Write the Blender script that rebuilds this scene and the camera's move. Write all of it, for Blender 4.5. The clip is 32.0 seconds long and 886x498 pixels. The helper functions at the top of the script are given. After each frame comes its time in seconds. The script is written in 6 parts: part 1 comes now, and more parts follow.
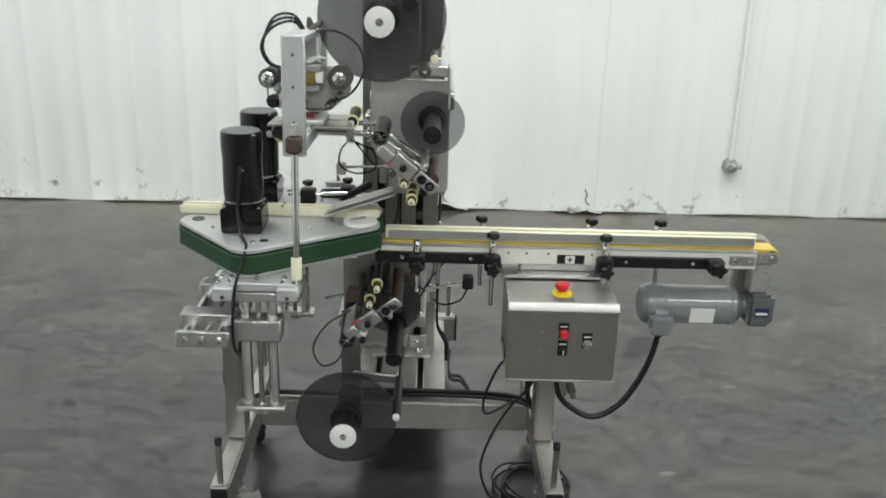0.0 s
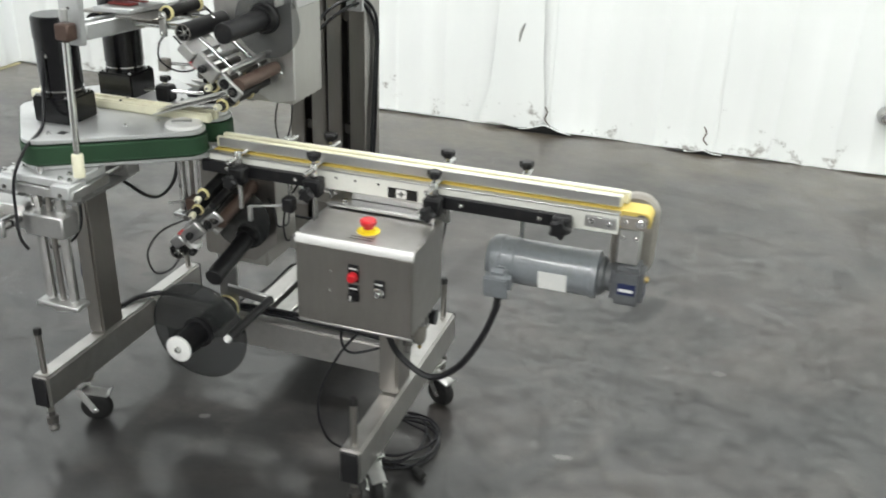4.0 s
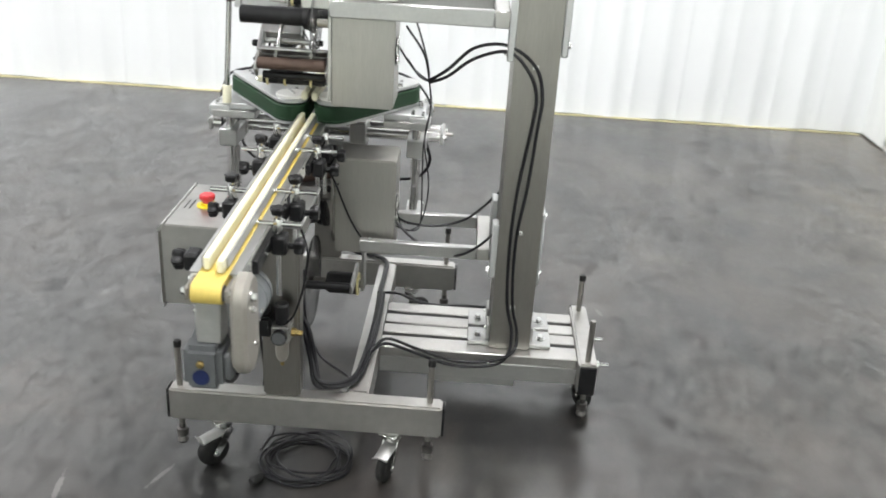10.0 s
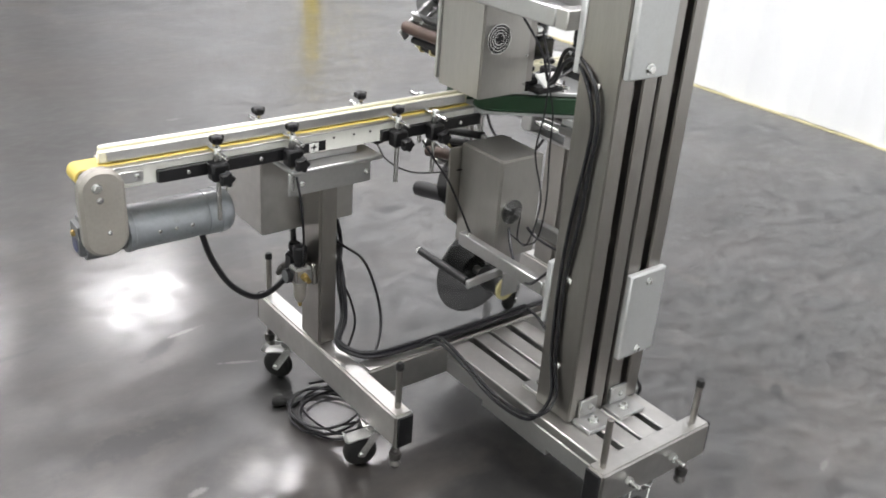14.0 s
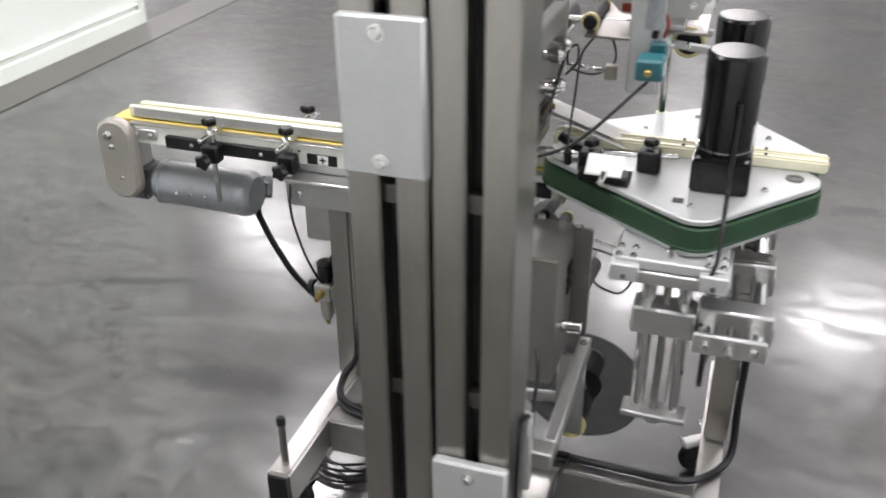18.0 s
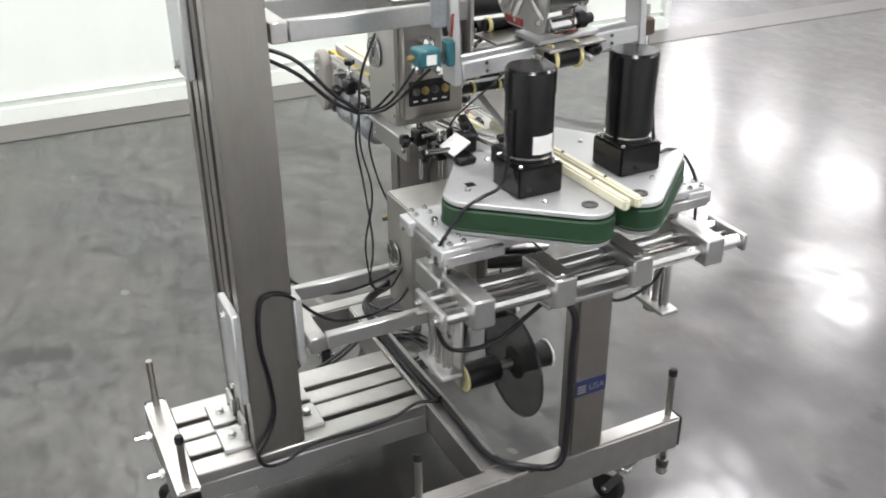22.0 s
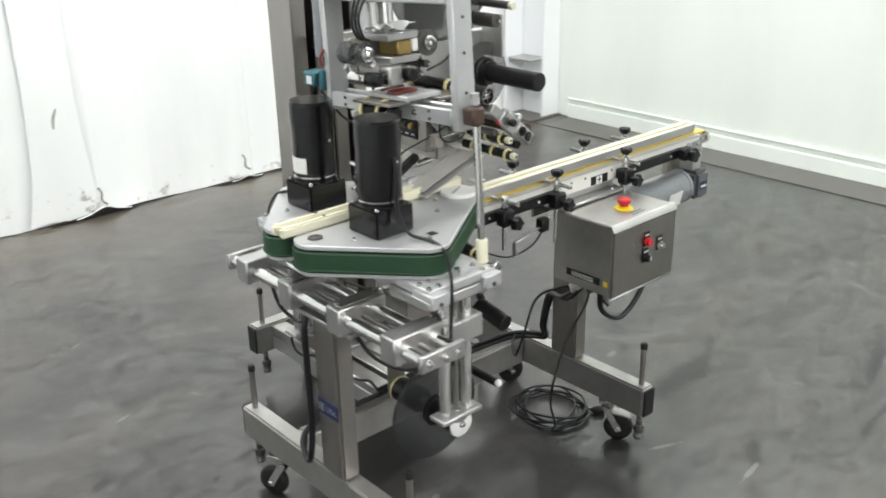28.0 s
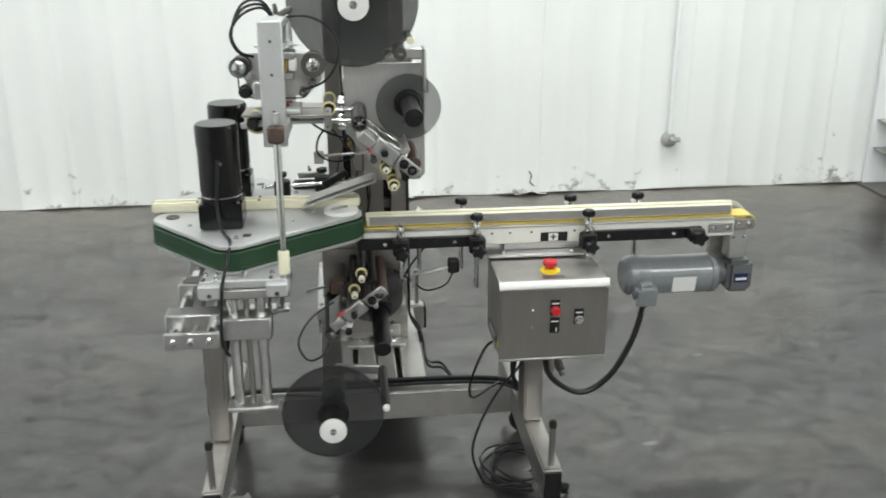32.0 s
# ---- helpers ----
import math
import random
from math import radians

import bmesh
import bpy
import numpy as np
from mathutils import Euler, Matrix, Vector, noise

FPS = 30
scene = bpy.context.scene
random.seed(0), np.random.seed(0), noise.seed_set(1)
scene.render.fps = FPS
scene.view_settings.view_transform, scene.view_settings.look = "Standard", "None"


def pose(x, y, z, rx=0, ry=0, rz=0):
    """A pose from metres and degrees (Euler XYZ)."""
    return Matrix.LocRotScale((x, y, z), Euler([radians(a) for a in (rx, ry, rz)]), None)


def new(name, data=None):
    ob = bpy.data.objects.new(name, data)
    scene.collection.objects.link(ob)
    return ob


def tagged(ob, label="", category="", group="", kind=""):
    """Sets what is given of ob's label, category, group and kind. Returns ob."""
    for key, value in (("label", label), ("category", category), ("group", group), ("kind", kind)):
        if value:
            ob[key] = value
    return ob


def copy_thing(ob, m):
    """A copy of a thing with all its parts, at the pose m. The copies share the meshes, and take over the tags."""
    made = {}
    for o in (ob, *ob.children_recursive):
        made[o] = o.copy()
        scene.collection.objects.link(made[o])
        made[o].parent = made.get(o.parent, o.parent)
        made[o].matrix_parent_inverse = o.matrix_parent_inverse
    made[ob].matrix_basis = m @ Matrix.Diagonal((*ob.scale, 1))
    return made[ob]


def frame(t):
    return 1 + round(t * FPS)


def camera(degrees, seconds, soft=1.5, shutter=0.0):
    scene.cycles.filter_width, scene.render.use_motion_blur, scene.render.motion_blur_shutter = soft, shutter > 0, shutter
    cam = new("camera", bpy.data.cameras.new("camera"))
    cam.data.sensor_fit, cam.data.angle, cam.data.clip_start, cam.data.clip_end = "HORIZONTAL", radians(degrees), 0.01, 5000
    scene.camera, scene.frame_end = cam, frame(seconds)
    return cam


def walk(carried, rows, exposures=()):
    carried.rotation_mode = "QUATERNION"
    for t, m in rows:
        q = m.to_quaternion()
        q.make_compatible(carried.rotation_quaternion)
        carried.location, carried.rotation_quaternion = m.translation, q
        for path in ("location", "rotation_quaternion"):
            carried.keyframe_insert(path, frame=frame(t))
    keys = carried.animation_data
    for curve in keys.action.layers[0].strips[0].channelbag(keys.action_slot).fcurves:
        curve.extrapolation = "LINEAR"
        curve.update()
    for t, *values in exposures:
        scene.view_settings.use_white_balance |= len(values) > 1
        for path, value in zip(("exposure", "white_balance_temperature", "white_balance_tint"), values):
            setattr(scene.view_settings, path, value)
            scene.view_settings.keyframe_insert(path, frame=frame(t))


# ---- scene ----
cam = camera(50.6, 32.0, soft=1.8, shutter=0.8)
# seconds, eye x, y, z, pitch, roll, yaw
ROWS = [
    (0.0, -0.0001, -0.0032, 1.7110, -19.71, -1.57, -0.39),
    (0.5, 0.0096, 0.1407, 1.6945, -21.26, -1.32, -0.22),
    (1.0, 0.0427, 0.2377, 1.6825, -23.37, -1.64, 0.30),
    (1.5, 0.1293, 0.3069, 1.6705, -24.50, -0.36, 0.33),
    (2.0, 0.2457, 0.3665, 1.6645, -24.42, -0.69, 0.54),
    (2.5, 0.3964, 0.4077, 1.6648, -24.99, -0.24, 3.65),
    (3.0, 0.6100, 0.4449, 1.6605, -25.34, 0.79, 10.02),
    (3.5, 0.8458, 0.4652, 1.6592, -25.59, -0.47, 14.66),
    (4.0, 1.1236, 0.4804, 1.6625, -25.39, -1.75, 18.78),
    (4.5, 1.3869, 0.5288, 1.6597, -25.00, -1.91, 24.29),
    (6.5, 2.1882, 1.1195, 1.6532, -24.06, -2.32, 48.34),
    (7.0, 2.3132, 1.3366, 1.6535, -24.19, -2.83, 55.98),
    (7.5, 2.4220, 1.5779, 1.6522, -24.12, -2.57, 62.41),
    (8.0, 2.4890, 1.8320, 1.6555, -24.82, -2.85, 68.86),
    (8.5, 2.5344, 2.0999, 1.6598, -24.35, -2.96, 76.06),
    (9.0, 2.5456, 2.3774, 1.6611, -23.63, -3.35, 81.69),
    (9.5, 2.5342, 2.6537, 1.6564, -23.65, -3.46, 87.47),
    (10.0, 2.5183, 2.9286, 1.6592, -23.99, -3.29, 92.61),
    (10.5, 2.4840, 3.1783, 1.6620, -23.92, -3.60, 100.08),
    (11.0, 2.4331, 3.4253, 1.6633, -23.80, -3.98, 105.97),
    (11.5, 2.3577, 3.6674, 1.6666, -23.83, -4.29, 112.30),
    (12.0, 2.2526, 3.9029, 1.6633, -23.78, -4.94, 118.96),
    (12.5, 2.1120, 4.1127, 1.6656, -24.00, -4.69, 125.30),
    (13.0, 1.9618, 4.2627, 1.6555, -24.12, -4.82, 130.95),
    (13.5, 1.7679, 4.3782, 1.6563, -25.06, -4.64, 136.79),
    (15.5, 0.6892, 4.5020, 1.6696, -28.51, -2.03, 162.92),
    (16.0, 0.4566, 4.4384, 1.6712, -28.83, -2.71, 170.34),
    (16.5, 0.2214, 4.3769, 1.6663, -29.20, -2.22, 178.05),
    (17.0, -0.0134, 4.3379, 1.6644, -29.26, -2.33, 186.47),
    (17.5, -0.2585, 4.3118, 1.6631, -29.15, -0.59, 193.02),
    (18.0, -0.5020, 4.2947, 1.6737, -28.69, 0.42, 198.44),
    (18.5, -0.7244, 4.2818, 1.6784, -28.28, 0.09, 203.38),
    (19.0, -0.9409, 4.2597, 1.6801, -27.58, 0.18, 208.85),
    (19.5, -1.1607, 4.2197, 1.6803, -26.83, -0.52, 213.65),
    (20.0, -1.3660, 4.1525, 1.6910, -26.29, -0.81, 218.89),
    (20.5, -1.5602, 4.0537, 1.6951, -26.12, -0.39, 224.62),
    (21.0, -1.7369, 3.9172, 1.6992, -26.41, 0.16, 230.26),
    (21.5, -1.8901, 3.7548, 1.6958, -26.74, 0.25, 236.59),
    (22.0, -2.0185, 3.5515, 1.6970, -26.98, 0.41, 243.22),
    (22.5, -2.1351, 3.3285, 1.7011, -26.72, -0.30, 248.92),
    (23.0, -2.1965, 3.0897, 1.7037, -26.52, -0.73, 254.66),
    (23.5, -2.2255, 2.8409, 1.7097, -26.52, -0.54, 260.77),
    (24.0, -2.2367, 2.5889, 1.7082, -26.31, -1.14, 267.59),
    (24.5, -2.2432, 2.3443, 1.7142, -26.22, -0.31, 274.24),
    (26.5, -2.0593, 1.3550, 1.6827, -23.77, 0.69, 302.49),
    (27.0, -1.9662, 1.1493, 1.6797, -23.09, 1.80, 307.86),
    (27.5, -1.8505, 0.9478, 1.6812, -22.54, 1.86, 312.80),
    (28.0, -1.6946, 0.7540, 1.6771, -22.09, 1.07, 318.03),
    (28.5, -1.4981, 0.5700, 1.6715, -22.02, 1.45, 323.12),
    (29.0, -1.2834, 0.3932, 1.6719, -21.92, 0.56, 329.09),
    (29.5, -1.0398, 0.2370, 1.6708, -21.67, 0.37, 334.73),
    (30.0, -0.7748, 0.1134, 1.6697, -21.69, -0.12, 339.40),
    (30.5, -0.5163, 0.0530, 1.6731, -21.90, -0.53, 343.92),
    (31.0, -0.3168, 0.0550, 1.6750, -21.58, -1.20, 348.58),
    (31.5, -0.2025, 0.0727, 1.6780, -20.61, -1.27, 352.03),
    (32.0, -0.1686, 0.0316, 1.6795, -20.17, 0.13, 353.85),
]
EXPOSURES = [(0.0, -0.55, 6500, 4), (1.0, -0.32, 6500, 5), (2.0, -0.2, 6500, 6), (4.0, -0.1, 6500, 6), (8.0, 0.0, 6500, 9), (12.0, 0.1, 6500, 10), (16.0, 0.08, 6500, 14), (17.0, -0.1, 6500, 14), (18.5, 0.06, 6500, 13), (20.0, 0.22, 6500, 12), (23.0, 0.06, 6500, 13), (24.5, 0.08, 6500, 12), (27.0, 0.02, 6500, 9), (30.0, -0.18, 6500, 6), (32.0, -0.34, 6500, 5)]
walk(cam, [(t, pose(x, y, z, 90 + pitch, roll, yaw)) for t, x, y, z, pitch, roll, yaw in ROWS], exposures=EXPOSURES)


# ---------------------------------------------------------------- light
world = bpy.data.worlds.new("world")
scene.world = world
world.use_nodes = True
world.node_tree.nodes["Background"].inputs[0].default_value = (0.8, 0.86, 0.92, 1)
world.node_tree.nodes["Background"].inputs[1].default_value = 0.25
LAMP_Z = 4.5
# lamps at y 3.2, y -1.6 and x past 10 are unseen, added light
LAMPS = [(-2.0, 3.2), (0.25, 3.2), (2.4, 3.2), (-2.0, -1.6), (0.25, -1.6), (2.5, -1.6), (-2.0, -6.0), (0.25, -6.3), (2.55, -6.3), (5.4, -5.9), (8.2, -5.9), (10.2, -5.4), (0.2, -11.0), (4.5, -9.5), (7.9, -9.0), (10.2, -9.4), (7.8, -1.6), (11.0, -8.2), (13.8, -10.5)]
LAMP_WATTS = 94.0

# ---------------------------------------------------------------- materials


def material(name, color, rough=0.5, metal=0.0, vary=0.12, scale=6.0, bump=0.0, fine=60.0, stretch=(1, 1, 1), dirt=None, dirt_amount=0.0, rough_vary=0.1, coat=0.0, alpha=1.0, trans=0.0, spec=0.5):
    """A surface with two scales of variation, fine relief and stains."""
    m = bpy.data.materials.new(name)
    m.use_nodes = True
    nt = m.node_tree
    n, link = nt.nodes, nt.links.new
    bsdf = n["Principled BSDF"]
    tc = n.new("ShaderNodeTexCoord")
    mp = n.new("ShaderNodeMapping")
    mp.inputs["Scale"].default_value = stretch
    link(tc.outputs["Object"], mp.inputs[0])
    big = n.new("ShaderNodeTexNoise")
    big.inputs["Scale"].default_value, big.inputs["Detail"].default_value = scale, 6
    small = n.new("ShaderNodeTexNoise")
    small.inputs["Scale"].default_value, small.inputs["Detail"].default_value = fine, 4
    link(mp.outputs[0], big.inputs[0])
    link(mp.outputs[0], small.inputs[0])
    mix = n.new("ShaderNodeMath")
    mix.operation = "ADD"
    link(big.outputs[0], mix.inputs[0])
    link(small.outputs[0], mix.inputs[1])
    ramp = n.new("ShaderNodeValToRGB")
    c = Vector(color[:3])
    ramp.color_ramp.elements[0].position, ramp.color_ramp.elements[1].position = 0.3, 0.75
    ramp.color_ramp.elements[0].color = (*(c * (1 - vary)), 1)
    ramp.color_ramp.elements[1].color = (*[min(v, 0.95) for v in c * (1 + vary)], 1)
    half = n.new("ShaderNodeMath")
    half.operation, half.inputs[1].default_value = "MULTIPLY", 0.5
    link(mix.outputs[0], half.inputs[0])
    link(half.outputs[0], ramp.inputs[0])
    color_out = ramp.outputs[0]
    if dirt:
        spots = n.new("ShaderNodeTexNoise")
        spots.inputs["Scale"].default_value, spots.inputs["Detail"].default_value, spots.inputs["Roughness"].default_value = scale * 1.7, 9, 0.7
        link(tc.outputs["Object"], spots.inputs[0])
        cut = n.new("ShaderNodeValToRGB")
        cut.color_ramp.elements[0].position, cut.color_ramp.elements[1].position = 0.56, 0.70
        cut.color_ramp.elements[1].color = (dirt_amount,) * 3 + (1,)
        link(spots.outputs[0], cut.inputs[0])
        blend = n.new("ShaderNodeMixRGB")
        blend.inputs[2].default_value = (*dirt, 1)
        link(cut.outputs[0], blend.inputs[0])
        link(color_out, blend.inputs[1])
        color_out = blend.outputs[0]
    link(color_out, bsdf.inputs["Base Color"])
    bsdf.inputs["Metallic"].default_value = metal
    bsdf.inputs["Specular IOR Level"].default_value = spec
    rr = n.new("ShaderNodeMapRange")
    rr.inputs["To Min"].default_value, rr.inputs["To Max"].default_value = max(rough - rough_vary, 0.03), min(rough + rough_vary, 1)
    link(half.outputs[0], rr.inputs["Value"])
    link(rr.outputs[0], bsdf.inputs["Roughness"])
    if bump:
        b = n.new("ShaderNodeBump")
        b.inputs["Strength"].default_value, b.inputs["Distance"].default_value = bump, 0.002
        link(small.outputs[0], b.inputs["Height"])
        link(b.outputs[0], bsdf.inputs["Normal"])
    if coat:
        bsdf.inputs["Coat Weight"].default_value = coat
        bsdf.inputs["Coat Roughness"].default_value = 0.12
    if trans:
        bsdf.inputs["Transmission Weight"].default_value = trans
        bsdf.inputs["IOR"].default_value = 1.2
    if alpha < 1:
        bsdf.inputs["Alpha"].default_value = alpha
    return m


STEEL = material("stainless_steel", (0.335, 0.32, 0.30), 0.33, 1.0, 0.08, 5, 0.05, 30, (10, 10, 1), (0.24, 0.22, 0.20), 0.25)
STEEL_X = material("stainless_steel_brushed_along", (0.49, 0.48, 0.465), 0.38, 1.0, 0.14, 5, 0.05, 30, (1, 1, 1), (0.36, 0.34, 0.31), 0.35)
ALU = material("milled_aluminium", (0.48, 0.48, 0.475), 0.33, 0.9, 0.08, 9, 0.05, 90, (1, 1, 1), (0.40, 0.39, 0.37), 0.3)
PLATE = material("matte_anodised_aluminium", (0.50, 0.51, 0.51), 0.42, 0.5, 0.08, 9, 0.06, 120, (1, 1, 1), (0.42, 0.42, 0.41), 0.25)
CHROME = material("polished_steel", (0.66, 0.66, 0.65), 0.14, 1.0, 0.08, 14, 0, 80)
DARK_STEEL = material("worn_dark_steel", (0.12, 0.115, 0.11), 0.4, 0.8, 0.2, 12, 0.05, 90, (1, 1, 1), (0.20, 0.15, 0.10), 0.4)
RUSTY = material("rusty_brown_steel", (0.085, 0.055, 0.043), 0.5, 0.4, 0.2, 14, 0.1, 90)
BLACK_PAINT = material("gloss_black_enamel", (0.005, 0.005, 0.006), 0.2, 0.0, 0.3, 9, 0.02, 110, spec=0.4)
BLACK = material("black_plastic", (0.008, 0.008, 0.009), 0.4, 0.0, 0.3, 20, 0.08, 160, dirt=(0.035, 0.034, 0.032), dirt_amount=0.4, spec=0.3)
RUBBER = material("black_rubber", (0.010, 0.010, 0.010), 0.6, 0.0, 0.3, 18, 0.15, 140, dirt=(0.05, 0.047, 0.044), dirt_amount=0.4, spec=0.3)
CABLE = material("cable_jacket", (0.008, 0.008, 0.010), 0.4, 0.0, 0.25, 25, 0.05, 150, spec=0.35)
GREEN = material("green_foam_belt", (0.0085, 0.043, 0.015), 0.65, 0.0, 0.25, 14, 0.35, 240, dirt=(0.02, 0.06, 0.028), dirt_amount=0.5)
CREAM = material("cream_plastic", (0.70, 0.68, 0.52), 0.38, 0.0, 0.05, 12, 0.04, 120, dirt=(0.55, 0.50, 0.36), dirt_amount=0.3)
RAIL = material("off_white_rail", (0.70, 0.70, 0.65), 0.4, 0.0, 0.05, 12, 0.04, 120, dirt=(0.45, 0.44, 0.40), dirt_amount=0.3)
CREAM_OLD = material("yellowed_plastic", (0.72, 0.64, 0.33), 0.45, 0.0, 0.08, 20, 0.03, 120)
YELLOW = material("yellow_belt", (0.60, 0.46, 0.11), 0.5, 0.0, 0.12, 14, 0.1, 200, dirt=(0.35, 0.24, 0.06), dirt_amount=0.4)
WHITE = material("white_plastic", (0.78, 0.78, 0.76), 0.4, 0.0, 0.04, 20, 0.02, 120)
GREY_PAINT = material("grey_motor_enamel", (0.19, 0.205, 0.22), 0.3, 0.0, 0.14, 12, 0.04, 120, dirt=(0.10, 0.10, 0.10), dirt_amount=0.4, coat=0.6)
GREY_DARK = material("dark_grey_casting", (0.10, 0.105, 0.11), 0.36, 0.0, 0.15, 14, 0.1, 120)
GUARD = material("tan_grey_cast_cover", (0.33, 0.31, 0.28), 0.4, 0.45, 0.1, 12, 0.06, 140)
RED = material("red_plastic", (0.50, 0.010, 0.018), 0.32, 0.0, 0.1, 20, 0, 100, coat=0.3)
RED_PAD = material("red_silicone", (0.21, 0.028, 0.022), 0.5, 0.0, 0.15, 20, 0.05, 100)
SAFETY = material("yellow_plastic", (0.78, 0.60, 0.02), 0.4, 0.0, 0.06, 20, 0, 100)
BLUE = material("blue_printed_plate", (0.010, 0.018, 0.075), 0.35, 0.0, 0.1, 20, 0, 100)
TEAL = material("teal_plastic", (0.013, 0.10, 0.12), 0.4, 0.0, 0.12, 20, 0.03, 100)
PAPER = material("paper_label", (0.74, 0.74, 0.72), 0.6, 0.0, 0.05, 30, 0, 150)
BRASS = material("brass", (0.38, 0.28, 0.11), 0.38, 1.0, 0.12, 20, 0, 100)
SMOKE = material("smoked_clear_plastic", (0.055, 0.058, 0.058), 0.22, 0.0, 0.08, 7, 0, 60, alpha=0.64)
CLEAR_SMOKE = material("pale_smoked_plastic", (0.075, 0.078, 0.078), 0.2, 0.0, 0.08, 7, 0, 60, alpha=0.46)
HOUSING = material("brushed_steel_housing", (0.43, 0.42, 0.395), 0.40, 0.95, 0.08, 5, 0.04, 30, (8, 8, 1), (0.32, 0.31, 0.29), 0.3)
FACE = material("satin_steel_plate", (0.56, 0.56, 0.545), 0.42, 0.9, 0.08, 5, 0.04, 30, (6, 6, 1), (0.40, 0.39, 0.37), 0.3)
SMOKE_DARK = material("dark_smoked_plastic", (0.030, 0.032, 0.032), 0.18, 0.0, 0.15, 7, 0, 60, alpha=0.62)
WEB = material("translucent_label_web", (0.50, 0.49, 0.46), 0.3, 0.0, 0.08, 10, 0, 60, alpha=0.85)
LENS = material("lamp_glass", (0.9, 0.9, 0.9), 0.3)
GALV = material("galvanised_steel", (0.45, 0.45, 0.44), 0.45, 0.8, 0.15, 9, 0.1, 60)


def emitting(name, color, strength):
    m = bpy.data.materials.new(name)
    m.use_nodes = True
    b = m.node_tree.nodes["Principled BSDF"]
    b.inputs["Emission Color"].default_value = (*color, 1)
    b.inputs["Emission Strength"].default_value = strength
    return m


def wall_paint(name, color, scuffs):
    """White painted sheet: faint weathering streaks, and scuffs with rust where pallets knock the foot of the wall."""
    m = bpy.data.materials.new(name)
    m.use_nodes = True
    n, link = m.node_tree.nodes, m.node_tree.links.new
    bsdf = n["Principled BSDF"]
    geo = n.new("ShaderNodeNewGeometry")
    mp = n.new("ShaderNodeMapping")
    mp.inputs["Scale"].default_value = (1.5, 1.5, 0.3)
    link(geo.outputs["Position"], mp.inputs[0])
    streak = n.new("ShaderNodeTexNoise")
    streak.inputs["Scale"].default_value, streak.inputs["Detail"].default_value = 2.2, 7
    link(mp.outputs[0], streak.inputs[0])
    ramp = n.new("ShaderNodeValToRGB")
    ramp.color_ramp.elements[0].position, ramp.color_ramp.elements[1].position = 0.3, 0.62
    ramp.color_ramp.elements[0].color = (*[v * 0.95 for v in color], 1)
    ramp.color_ramp.elements[1].color = (*color, 1)
    link(streak.outputs[0], ramp.inputs[0])
    out = ramp.outputs[0]
    if scuffs:
        spots = n.new("ShaderNodeTexNoise")
        spots.inputs["Scale"].default_value, spots.inputs["Detail"].default_value, spots.inputs["Roughness"].default_value = 7.0, 8, 0.72
        link(geo.outputs["Position"], spots.inputs[0])
        sep = n.new("ShaderNodeSeparateXYZ")
        link(geo.outputs["Position"], sep.inputs[0])
        reach = n.new("ShaderNodeMapRange")
        reach.inputs["From Min"].default_value, reach.inputs["From Max"].default_value = 0.02, 0.42
        reach.inputs["To Min"].default_value, reach.inputs["To Max"].default_value = 0.17, 0.0
        link(sep.outputs["Z"], reach.inputs["Value"])
        add = n.new("ShaderNodeMath")
        add.operation = "ADD"
        link(spots.outputs[0], add.inputs[0])
        link(reach.outputs[0], add.inputs[1])
        cut = n.new("ShaderNodeValToRGB")
        cut.color_ramp.elements[0].position, cut.color_ramp.elements[1].position = 0.72, 0.80
        cut.color_ramp.elements[1].color = (scuffs,) * 3 + (1,)
        link(add.outputs[0], cut.inputs[0])
        blend = n.new("ShaderNodeMixRGB")
        blend.inputs[2].default_value = (0.16, 0.14, 0.12, 1)
        link(cut.outputs[0], blend.inputs[0])
        link(out, blend.inputs[1])
        out = blend.outputs[0]
    link(out, bsdf.inputs["Base Color"])
    bsdf.inputs["Roughness"].default_value = 0.45
    return m


WALL_PAINT = wall_paint("white_painted_metal_sheet", (0.86, 0.88, 0.87), 0.8)
WALL_PAINT_CLEAN = wall_paint("clean_white_metal_sheet", (0.85, 0.87, 0.88), 0.0)
PANEL_PAINT = wall_paint("pale_green_white_panel", (0.82, 0.87, 0.81), 0.0)


